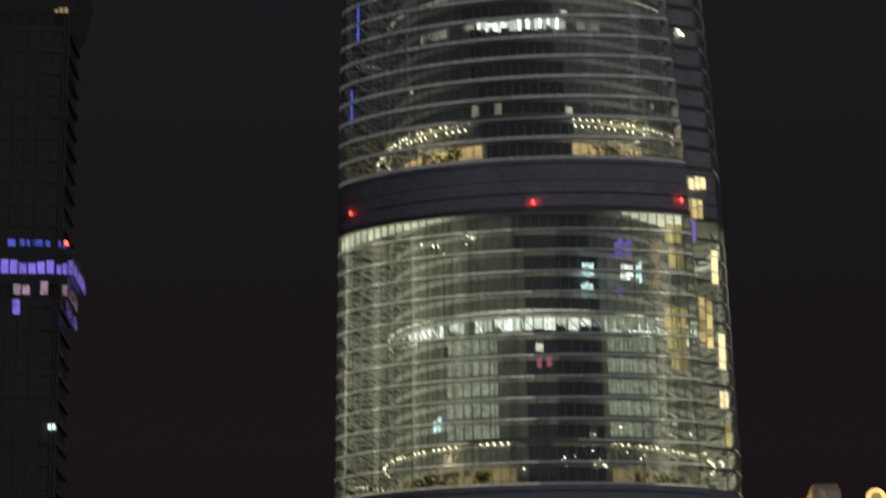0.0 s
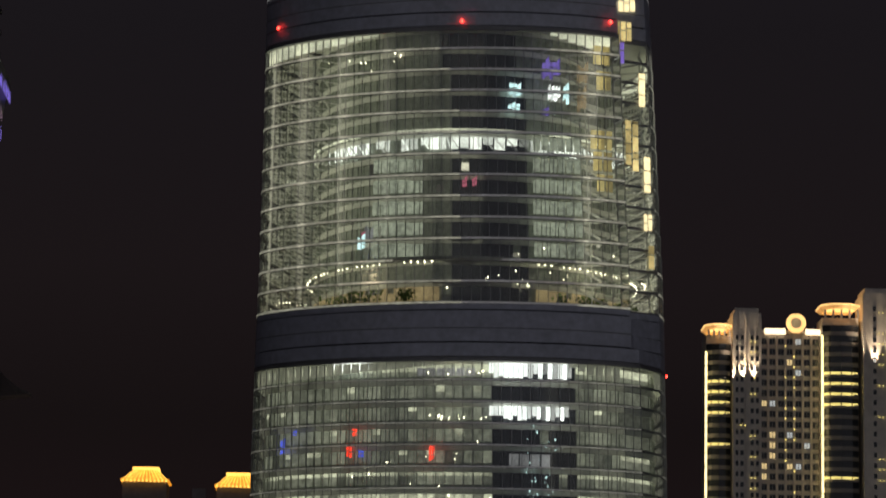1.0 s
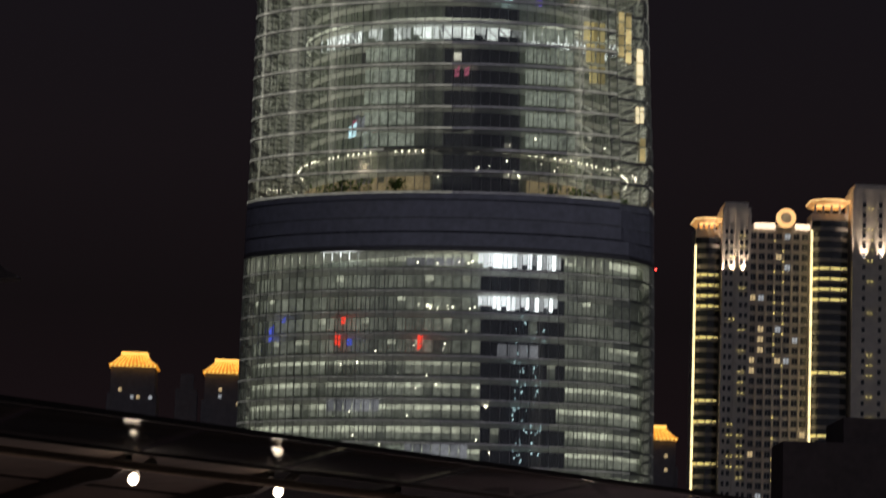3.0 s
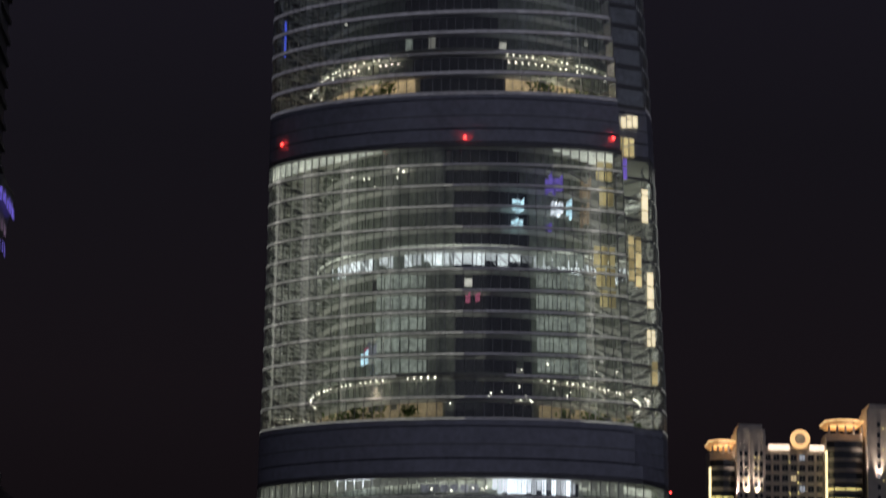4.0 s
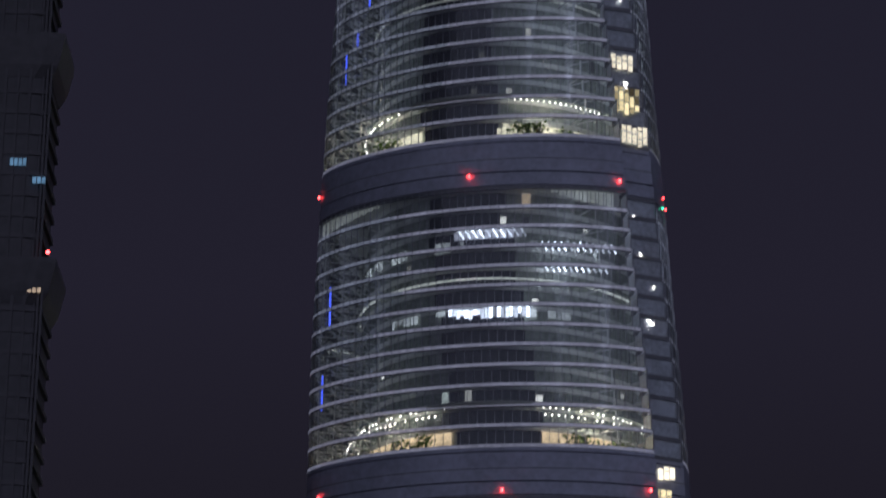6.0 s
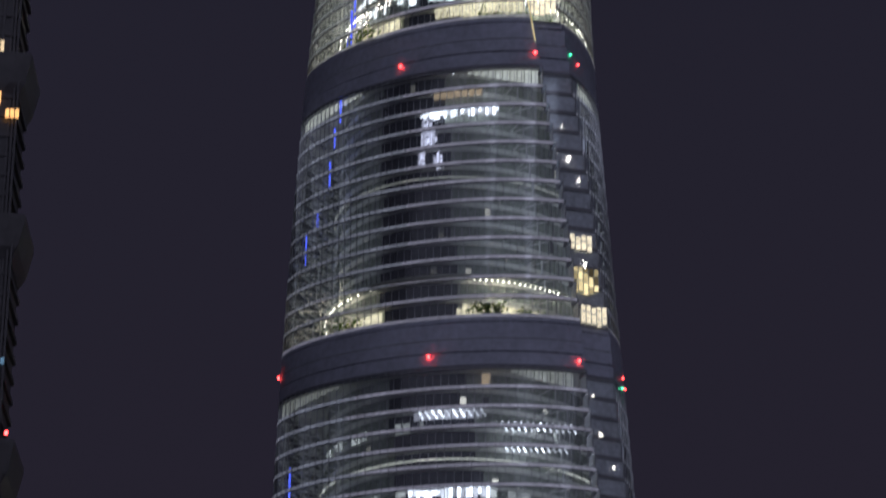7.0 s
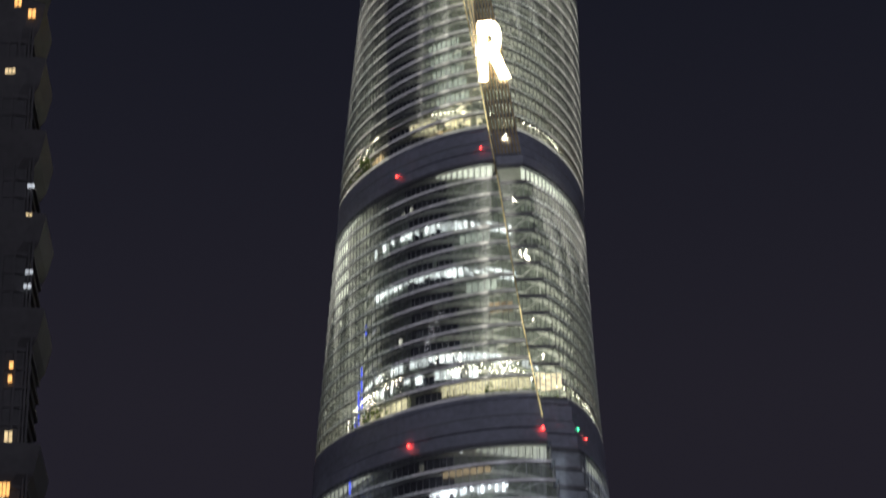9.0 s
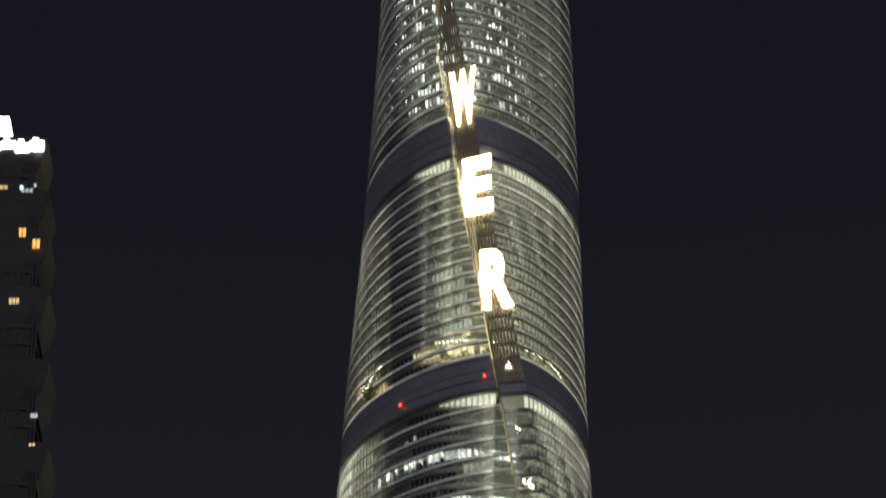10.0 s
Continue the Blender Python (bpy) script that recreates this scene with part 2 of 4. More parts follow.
PALE_LILAC = material("reflection_pale_lilac", (0.4, 0.4, 0.4), 0.4, 0, 0.7, 0.5, (0.85, 0.86, 1.0), 0.75, island=0.9)
HAZE_WHITE = material("glow_pale", (0.4, 0.4, 0.4), 0.4, 0, 0.6, 0.3, (0.9, 0.92, 1.0), 0.24, island=0.8)
tower = thing("skyscraper", "tall twisting glass skyscraper with a grooved corner, lit at night", "skyscraper", at=(AX, AY, 0))


def tpart(name, shape, mat, parent=None, label="", kind=""):
    """A part of the tower, its vertices moved to the tower's own origin."""
    shape.v = [(x - AX, y - AY, z) for x, y, z in shape.v]
    return part(name, shape, mat, parent or tower, label, kind)


def ring(z, low, high, out, back, n=BAYS):
    """A closed ring of box section round the skin at level z."""
    s = Shape()
    a, b = skin_row(z, -out, None, n), skin_row(z, back, None, n)
    secs = []
    for p, q in zip(a, b):
        secs.append([(p.x, p.y, z + low), (p.x, p.y, z + high), (q.x, q.y, z + high), (q.x, q.y, z + low)])
    s.loop(secs)
    return s


def strip(z, low, high, out, keep, n=BAYS):
    s = Shape()
    r = skin_row(z, -out, None, n)
    for j, (p, q) in enumerate(zip(r, r[1:])):
        if not keep((j + 0.5) / n):
            continue
        s.quad((p.x, p.y, z + low), (q.x, q.y, z + low), (q.x, q.y, z + high), (p.x, p.y, z + high))
    return s


def face_angle(z):
    """How far the plain dark face lies from the groove, in degrees."""
    return float(np.interp(z, (95, 103, 140, 171, 240, 300, 312, 368, 382, 420), (50, 45, 44, 54, 63, 59, 45, 43, 52, 49)))


def face_u(z):
    return float(np.interp(z, (95, 103, 140, 171, 240, 300, 312, 368, 382, 420), (0.895, 0.909, 0.912, 0.868, 0.828, 0.838, 0.88, 0.885, 0.893, 0.90)))


def drum_centre(z):
    """The round inner building leans towards the face beside the groove, where it meets the skin."""
    a = turn(z) - radians(face_angle(z))
    return AX + drift(z) + 3.0 * math.cos(a), AY + 3.0 * math.sin(a)


def drum_radius(k, z):
    return radius(z) * (1 - BULGE) - 4.3


def build_zone(k):
    base, top, storeys, power = ZONES[k]
    step = (top - base) / storeys
    glass, bars = Shape(), Shape()
    for i in range(storeys):
        z0, z1 = base + i * step, base + (i + 1) * step
        row = skin_row(z0 + 0.1)
        for j in range(BAYS + 2):
            p, q = row[j], row[(j + 1) % len(row)]
            if not (k == 1 and i < 12 and 96 <= j < 121):
                glass.quad((p.x, p.y, z0), (q.x, q.y, z0), (q.x, q.y, z1), (p.x, p.y, z1))
            d = (q - p).normalized()
            bars.bar((p.x, p.y, z0), (p.x, p.y, z1), 0.10, 0.16, (d.x, d.y, 0))
        deep = 0.26 if k == 0 else 0.40 if k == 1 else 0.72
        r = tpart("ring_beam", ring(z0, -deep, 0.10, 0.10 if k == 0 else 0.20, 0.45), RING)
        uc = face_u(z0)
        # strip glow by zone and face carries the atrium light on the rings
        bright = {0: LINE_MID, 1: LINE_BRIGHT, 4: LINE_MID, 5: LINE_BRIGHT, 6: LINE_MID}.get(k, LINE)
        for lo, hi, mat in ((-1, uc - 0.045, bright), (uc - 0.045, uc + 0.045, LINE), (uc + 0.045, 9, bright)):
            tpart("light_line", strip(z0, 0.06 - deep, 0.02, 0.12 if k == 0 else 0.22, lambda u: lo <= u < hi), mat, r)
    tpart("ring_beam", ring(top, -0.72, 0.12, 0.20, 0.45), RING)
    tpart("glazing", glass, GLASS, label="clear tinted curtain wall glass", kind="stuff").visible_shadow = False
    tpart("mullions", bars, MULLION, kind="stuff")
    tpart("zone_floor", ring(base + 0.05, -0.5, -0.05, -0.3, 16), GARDEN)
    tpart("zone_soffit", ring(top - 0.1, -0.1, 0.3, -0.3, 16), SOFFIT)
    # inner drum
    n = BAYS if k == 0 else 120
    walls, offices, slabs, struts, unlit, top_strips = Shape(), Shape(), Shape(), Shape(), Shape(), Shape()
    lit = {0: 1.0, 6: 0.8}.get(k, 0.03)
    for i in range(storeys):
        z0, z1 = base + i * step, base + (i + 1) * step
        cx, cy = drum_centre(z0)
        ri = drum_radius(k, z0)
        ring_pts = [(cx + ri * math.cos(2 * math.pi * j / n), cy + ri * math.sin(2 * math.pi * j / n)) for j in range(n)]
        if k == 0:
            ring_pts = [tuple(skin_point(z0, j / n, 2.6).xy) for j in range(n)]
        secs = []
        for x, y in ring_pts:
            ux, uy = (x - cx) / ri, (y - cy) / ri
            secs.append([(x + ux * .3, y + uy * .3, z1 - 1.0), (x + ux * .55, y + uy * .55, z1), (x - ux, y - uy, z1), (x - ux, y - uy, z1 - 1.0)])
        slabs.loop(secs)
        for j in range(n):
            (x, y), (x2, y2) = ring_pts[j], ring_pts[(j + 1) % n]
            lean = math.atan2(drum_centre(z0)[1] - AY, drum_centre(z0)[0] - AX - drift(z0))
            off = (math.atan2(y - cy, x - cx) - lean + math.pi) % (2 * math.pi) - math.pi
            dim = abs(off - radians(18 if k == 0 else 0)) < radians(17 if k in (2, 3) else 13)
            if (i >= 2 or k == 0) and random.random() < (lit * 0.04 if dim and k == 0 else lit):
                cut = z1 - 1.0 - (0.0 if k == 0 else random.choice((0.0, 0.9, 1.6)))
                # ceiling light painted as a brighter strip along the pane's top
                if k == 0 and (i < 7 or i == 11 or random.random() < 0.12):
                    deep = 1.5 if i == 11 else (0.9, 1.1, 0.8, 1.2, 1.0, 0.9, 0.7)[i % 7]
                    top_strips.quad((x, y, cut - deep), (x2, y2, cut - deep), (x2, y2, cut), (x, y, cut))
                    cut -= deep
                offices.quad((x, y, z0 + 0.9), (x2, y2, z0 + 0.9), (x2, y2, cut), (x, y, cut))
                walls.quad((x, y, z0), (x2, y2, z0), (x2, y2, z0 + 0.9), (x, y, z0 + 0.9))
                if k and cut < z1 - 1.1:
                    walls.quad((x, y, cut), (x2, y2, cut), (x2, y2, z1 - 1.0), (x, y, z1 - 1.0))
            else:
                (unlit if dim else walls).quad((x, y, z0), (x2, y2, z0), (x2, y2, z1 - 1.0), (x, y, z1 - 1.0))
            (unlit if dim else walls).bar((x, y, z0), (x, y, z1 - 1.0), 0.16, 0.34, (x2 - x, y2 - y, 0))
        # struts from the drum to the ring, and zigzag bracing at the corners
        for j in range(0, BAYS, 4):
            p = skin_point(z0, j / BAYS, 0.5)
            d = Vector((p.x - cx, p.y - cy, 0))
            if k and d.length > ri + 3.0:
                q = Vector((cx, cy, z0)) + d.normalized() * ri
                q.z = p.z = z0
                struts.bar(q, p, 0.24)
                if d.length > ri + 6.0 and i < storeys - 1:
                    up = skin_point(z0 + step, ((j + 4) % BAYS) / BAYS, 0.6)
                    struts.bar(q, (up.x, up.y, z0 + step), 0.22)
                    if j % 8 == 0:
                        post = skin_point(z0, j / BAYS, 1.9)
                        struts.bar((post.x, post.y, z0), (post.x, post.y, z1), 0.26)
    tpart("inner_wall", walls, DRUM, label="pale inner glass wall with fine mullions")
    tpart("unlit_panes", unlit, OFFICE_DARK, label="dark office panes", kind="stuff")
    tpart("office_panes", offices, {0: OFFICE_SOFT, 6: DOTTED}.get(k, OFFICE), label="office panes, some of them lit", kind="stuff")
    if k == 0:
        tpart("pane_top_glow", top_strips, OFFICE_TOP, label="brighter upper strips of the office panes, painted glow", kind="stuff")
    tpart("floor_edges", slabs, SLAB, kind="stuff")
    tpart("struts", struts, STRUT, label="white steel struts", kind="stuff")
    # tall unseen area lamps stand in for floodlights on the inner wall, all round but for the face where drum and skin
    # meet
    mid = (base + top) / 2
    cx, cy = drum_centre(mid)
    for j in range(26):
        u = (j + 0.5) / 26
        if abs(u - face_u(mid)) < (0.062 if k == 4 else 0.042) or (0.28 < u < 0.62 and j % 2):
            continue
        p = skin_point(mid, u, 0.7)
        L = bpy.data.lights.new("atrium_fill", "AREA")
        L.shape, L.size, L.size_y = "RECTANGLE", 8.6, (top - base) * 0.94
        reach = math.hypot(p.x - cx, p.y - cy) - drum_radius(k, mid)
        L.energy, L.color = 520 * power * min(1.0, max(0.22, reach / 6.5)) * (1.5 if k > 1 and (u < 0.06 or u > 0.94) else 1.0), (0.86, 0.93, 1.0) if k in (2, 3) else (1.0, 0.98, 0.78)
        new("atrium_fill", L).matrix_world = look((p.x, p.y, mid), (cx, cy, mid))
    if k < 6:
        garden(k, base, step)
    return top


# garden storeys: style, downlight rows
GARDENS = {0: None, 1: ("GARDEN_DIM", 1), 2: ("GARDEN_WARM", 2), 3: ("GARDEN_CREAM", 1), 4: ("GARDEN_CREAM", 2), 5: ("GARDEN_WARM", 1)}


def garden(k, base, step):
    """The planted floor at the foot of a zone: back walls with lamp light painted as glow, rows of downlights along the
    inner edge, and bushes.
    """
    if not GARDENS[k]:
        return
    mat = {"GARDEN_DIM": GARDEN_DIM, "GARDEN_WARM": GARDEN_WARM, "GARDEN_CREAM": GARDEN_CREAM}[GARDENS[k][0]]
    cx, cy = drum_centre(base)
    r = drum_radius(k, base)
    wall, dots = Shape(), Shape()
    gap = radians(17)
    middle = turn(base) - radians(face_angle(base))
    n = 150
    for j in range(n):
        a0, a1 = 2 * math.pi * j / n, 2 * math.pi * (j + 1) / n
        if abs((a0 - middle + math.pi) % (2 * math.pi) - math.pi) < gap:
            continue
        p0, p1 = (cx + (r + .5) * math.cos(a0), cy + (r + .5) * math.sin(a0)), (cx + (r + .5) * math.cos(a1), cy + (r + .5) * math.sin(a1))
        h = 3.3 if random.random() > 0.12 else 2.2
        wall.quad((*p0, base + 0.4), (*p1, base + 0.4), (*p1, base + h), (*p0, base + h))
        for rowz, out in ((2 * step - 0.6, 1.6), (2 * step - 2.6, 3.2))[:GARDENS[k][1]]:
            if random.random() < 0.82:
                dots.ball((cx + (r + out) * math.cos(a0), cy + (r + out) * math.sin(a0), base + rowz), 0.2, 0.7, 6)
    tpart("garden_wall", wall, mat, label="back wall of the garden storey, its warm light painted as glow")
    tpart("downlights", dots, WARM_DOT, label="small round downlights", kind="stuff")
    # gallery edge of the storey above the garden
    s = Shape()
    secs = []
    for j in range(n):
        a = 2 * math.pi * j / n
        c, d = math.cos(a), math.sin(a)
        secs.append([(cx + (r + q) * c, cy + (r + q) * d, base + z) for q, z in ((2.4, 2 * step - .3), (2.4, 2 * step + .3), (.2, 2 * step + .3), (.2, 2 * step - .3))])
    s.loop(secs)
    tpart("gallery", s, DRUM)
    rng = random.Random(40 + k)
    for j in range(26):
        a = middle + rng.choice((-1, 1)) * radians(rng.uniform(24, 64))
        rr = r + rng.uniform(1.5, 4.0)
        s = Shape()
        for c in range(rng.randint(22, 34)):
            h = rng.uniform(0.3, 2.6)
            x, y = cx + rr * math.cos(a) + rng.gauss(0, 0.8), cy + rr * math.sin(a) + rng.gauss(0, 0.8)
            w = rng.uniform(0.25, 0.5)
            v, d = Vector((rng.gauss(0, 1), rng.gauss(0, 1), rng.gauss(0, .6))).normalized() * w, Vector((rng.gauss(0, 1), rng.gauss(0, 1), rng.gauss(0, 1))).normalized() * w
            o = Vector((x, y, base + h))
            s.quad(o - v, o + d, o + v, o - d)
        s.bar((cx + rr * math.cos(a), cy + rr * math.sin(a), base), (cx + rr * math.cos(a), cy + rr * math.sin(a), base + 1.4), 0.15)
        tpart("bush", s, LEAF)
    # point lamps without fixtures, added to brighten the planting
    for side in (-38, 38):
        a = middle + radians(side)
        L = bpy.data.lights.new("garden_fill", "POINT")
        L.energy, L.shadow_soft_size, L.color = 380 * (0.5 if k == 1 else 1.0), 0.8, (1.0, 0.85, 0.55)
        new("garden_fill", L).location = (cx + (r + 4.2) * math.cos(a), cy + (r + 4.2) * math.sin(a), base + 5.5)


def build_band(z0, z1):
    """The dark plant-room band: courses of louvre panels with recessed gaps and a pale rail."""
    h = z1 - z0
    cuts = ((0, 0.25), (0.28, 0.52), (0.54, 0.86), (0.885, 1.0))
    for a, b in cuts:
        z = z0 + a * h
        tpart("louvre_course", ring(z, 0, (b - a) * h, 0.12, 0.6), LOUVRE)
    for a, b in ((0.24, 0.29), (0.51, 0.55), (0.85, 0.89)):
        tpart("shadow_gap", ring(z0 + a * h, 0, (b - a) * h, -0.35, 1.2), GROOVE)
    tpart("rail", ring(z0 + 0.53 * h, -0.1, 0.1, 0.2, 0.4), RING)


for k in range(len(ZONES)):
    top = build_zone(k)
    up = ZONES[k + 1][0] if k + 1 < len(ZONES) else top + 10
    build_band(top + 0.3, up - 0.28)
build_band(30.0, ZONES[0][0] - 0.2)
# podium and crown
tpart("podium_wall", ring(0.0, 0, 30, 0.3, 3.0), SLAB)
crown = ZONES[-1][1] + 10
for i in range(14):
    z = crown + i * 5.0
    tpart("crown_ring", ring(z, -0.2, 0.3, 0.4, 0.6), RING)
    tpart("crown_screen", ring(z, 0.3, 4.6, 0.0, 0.5), LOUVRE)

# panes of the face that shows best, one by one
base, top, storeys, _ = ZONES[1]
step = (top - base) / storeys
for i in range(12):
    z0, z1 = base + i * step, base + (i + 1) * step
    row = skin_row(z0 + 0.1)
    for j in range(96, 121):
        p, q = row[j], row[j + 1]
        s = Shape()
        s.quad((p.x, p.y, z0), (q.x, q.y, z0), (q.x, q.y, z1), (p.x, p.y, z1))
        tpart("pane", s, GLASS).visible_shadow = False


# ---- lit rooms, lights and painted reflections behind the glass ----
def shift(z):
    return float(np.interp(z, (100, 300, 450), (0.0005, -0.0045, -0.010))) - drift(z) / (2 * math.pi * radius(z))


def panel(name, u0, u1, z, h, mat, inset=0.9, gaps=True, tilt=0.0, label="", taper=0):
    """A glowing room front behind the skin, from u0 to u1 along it, split by thin posts."""
    s = Shape()
    u0, u1 = u0 + shift(z), min(0.999, u1 + shift(z))
    n = max(1, round((u1 - u0) * BAYS * (2.0 if mat == WHITE_LIT else 1.0)))
    uneven = random.Random(int(z * 9))
    for j in range(n):
        a, b = u0 + (u1 - u0) * j / n, u0 + (u1 - u0) * (j + 1) / n
        if gaps:
            b -= (b - a) * 0.12
        za, zb = z + tilt * (j / n - 0.5), z + tilt * ((j + 1) / n - 0.5)
        p, q = skin_point(z, a, inset), skin_point(z, b, inset)
        f = (j + 0.5) / n if taper > 0 else 1 - (j + 0.5) / n
        drop = h * 0.92 * f ** 1.6 if taper else h * uneven.choice((0.0, 0.0, 0.1, 0.3)) if mat == WHITE_LIT else 0.0
        s.quad((p.x, p.y, za - h / 2 + drop), (q.x, q.y, zb - h / 2 + drop), (q.x, q.y, zb + h / 2), (p.x, p.y, za + h / 2))
    return tpart(name, s, mat, label=label)


def ragged(name, u0, u1, z, h, mat):
    """A glowing patch with a broken outline, in narrow leaning columns."""
    s = Shape()
    rng = random.Random(int(z * 7 + u0 * 1000))
    u0, u1 = u0 + shift(z), min(0.999, u1 + shift(z))
    n = max(2, round((u1 - u0) * BAYS * 2.5))
    for j in range(n):
        a, b = u0 + (u1 - u0) * j / n, u0 + (u1 - u0) * (j + 0.93) / n
        p, q = skin_point(z, a, 0.5), skin_point(z, b, 0.5)
        lo, hi = z - h / 2 * rng.uniform(0.55, 1.05), z + h / 2 * rng.uniform(0.45, 1.1)
        cut = lo + (hi - lo) * rng.uniform(0.3, 0.7)
        lean = rng.uniform(-0.12, 0.3) * h
        s.quad((p.x, p.y, lo), (q.x, q.y, lo + lean * .4), (q.x, q.y, cut - .1), (p.x, p.y, cut - .1))
        s.quad((p.x, p.y, cut + .1), (q.x, q.y, cut + .1), (q.x, q.y, hi + lean), (p.x, p.y, hi))
    return tpart(name, s, mat)


def slanted(name, u0, u1, z, h, mat, count):
    """Slanting ceiling tubes seen through the glass."""
    u0, u1 = u0 - drift(z) / 240, u1 - drift(z) / 240
    s = Shape()
    for j in range(count):
        a = u0 + (u1 - u0) * (j + 0.2) / count
        p, q = skin_point(z, a, 0.8), skin_point(z, a + (u1 - u0) / count * 0.85, 0.8)
        s.bar((p.x, p.y, z + h * .42), (q.x, q.y, z - h * .42), 0.26)
    return tpart(name, s, mat, label="slanting fluorescent ceiling tubes")


def scatter(name, u0, u1, z, h, mat, count, size=0.14):
    s = Shape()
    rng = random.Random(int(z * 10))
    for j in range(count):
        p = skin_point(z, rng.uniform(u0, u1), rng.uniform(0.8, 2.0))
        s.ball((p.x, p.y, z + rng.uniform(-h / 2, h / 2)), size * rng.uniform(0.6, 1.5), 1.0, 6)
    return tpart(name, s, mat, kind="stuff")


for u0, u1, z, h in ((0.8296, 0.9043, 199.2, 2.9), (0.762, 0.797, 88.6, 2.2), (0.892, 0.958, 87.6, 3.0), (0.892, 0.955, 79.0, 2.7),
                     (0.862, 0.950, 288.7, 2.8)):
    panel("lit_office", u0, u1, z, h, WHITE_LIT, label="brightly lit white office front")
for u0, u1, z, h, mat in ((0.907, 0.940, 69.5, 2.5, HAZE_WHITE), (0.879, 0.935, 293.2, 2.0, TAN), (0.835, 0.882, 87.2, 1.6, HAZE_WHITE),
                          (0.902, 0.912, 224.3, 2.8, TAN), (0.837, 0.902, 217.0, 2.6, HAZE_WHITE), 
                          (0.8922, 0.998, 314.2, 3.0, GARDEN_CREAM),
                          
                          (0.965, 0.995, 333.9, 2.6, TAN), (0.77, 0.815, 58.0, 2.4, HAZE_WHITE),
                          (0.835, 0.885, 49.0, 3.0, HAZE_WHITE)):
    panel("lit_office", u0, u1, z, h, mat)
slanted("ceiling_tubes", 0.837, 0.902, 217.0, 2.4, WHITE_LIT, 10)
slanted("ceiling_tubes", 0.915, 0.985, 213.6, 2.4, WHITE_LIT, 12)
slanted("ceiling_tubes", 0.915, 0.975, 208.9, 2.2, WHITE_LIT, 11)
for u0, u1, z, h, c in ((0.835, 0.882, 78.1, 0.8, 16), (0.897, 0.99, 319.4, 3.6, 70), (0.835, 0.882, 87.2, 1.2, 18), (0.84, 0.94, 105.5, 4, 8),
                        (0.76, 0.90, 60, 30, 22), (0.90, 0.99, 108, 10, 14), (0.80, 0.92, 323.2, 3.0, 36), (0.74, 0.82, 152, 4, 12)):
    scatter("light_dots", u0, u1, z, h, WARM_DOT, c)
# bluish reflections in the glass, painted as small glowing balls
scatter("light_dots", 0.912, 0.936, 62, 32, CYAN, 70, 0.15)
scatter("light_dots", 0.80, 0.99, 299.5, 2.2, WHITE_LIT, 24, 0.2)
# city lights mirrored in the façade, painted as ragged glowing patches
for name, u0, u1, z, h, mat in (
        ("glass_reflection", 0.910, 0.920, 145.5, 3.0, CYAN), ("glass_reflection", 0.909, 0.919, 141.8, 2.2, CYAN), ("glass_reflection", 0.942, 0.953, 145.2, 3.4, WHITE_LIT),
        ("glass_reflection", 0.937, 0.953, 150.1, 3.8, PURPLE), ("glass_reflection", 0.955, 0.960, 145.2, 4.4, CYAN), ("glass_reflection", 0.937, 0.943, 141.2, 2.0, PURPLE),
        ("glass_reflection", 0.967, 0.977, 149.8, 4.2, TAN), ("glass_reflection", 0.967, 0.975, 143.9, 5.4, TAN),
        ("glass_reflection", 0.777, 0.782, 71.3, 3.0, REDLIT), ("glass_reflection", 0.782, 0.786, 75.1, 1.6, REDLIT), ("glass_reflection", 0.8446, 0.849, 70.6, 3.0, REDLIT),
        ("glass_reflection", 0.787, 0.792, 70.6, 1.6, BLUE), ("glass_reflection", 0.714, 0.719, 72.8, 2.8, BLUE), ("glass_reflection", 0.727, 0.731, 75.5, 1.2, BLUE),
        ("glass_reflection", 0.784, 0.791, 114.3, 3.0, CYAN), ("glass_reflection", 0.790, 0.798, 115.6, 3.6, HAZE_WHITE), ("glass_reflection", 0.787, 0.791, 115.6, 1.8, PINK),
        ("glass_reflection", 0.872, 0.876, 126.1, 2.6, PINK), ("glass_reflection", 0.880, 0.884, 126.4, 2.0, PINK),
        ("glass_reflection", 0.861, 0.880, 283.2, 6.8, PALE_LILAC), ("glass_reflection", 0.855, 0.863, 277.6, 4.6, PALE_LILAC), ("glass_reflection", 0.872, 0.882, 277.0, 4.6, PALE_LILAC)):
    ragged(name, u0, u1, z, h, mat)
# blue LED reflection down the skin, painted as glowing strips
for u, z, h in ((0.792, 337.4, 3), (0.782, 322.1, 10.9), (0.769, 309.1, 9.6), (0.758, 295.9, 7), (0.749, 288.8, 4.9), (0.742, 279.4, 6.9),
                (0.724, 269, 4.1), (0.7065, 262.5, 7.4), (0.775, 313, 16), (0.70, 205, 10), (0.693, 186, 8)):
    panel("blue_streak", u, u + 0.003, z, h, BLUE, inset=0.3, gaps=False)

# lit office fronts beside the dark face
for k, u0, u1, rows in ((1, 0.795, 0.862, (2, 3, 4, 5, 6)), (1, 0.930, 0.972, (2, 3, 4, 5, 6, 7)), (0, 0.82, 0.87, (1, 2)),
                        (5, 0.935, 0.985, (2, 3, 4, 5, 6)), (2, 0.82, 0.832, (2,)), (4, 0.94, 0.98, (6, 9))):
    base, top, storeys, _ = ZONES[k]
    step = (top - base) / storeys
    for i in rows:
        panel("office_front", u0, u1, base + (i + 0.52) * step, step * 0.62, OFFICE_GREEN, inset=1.6)

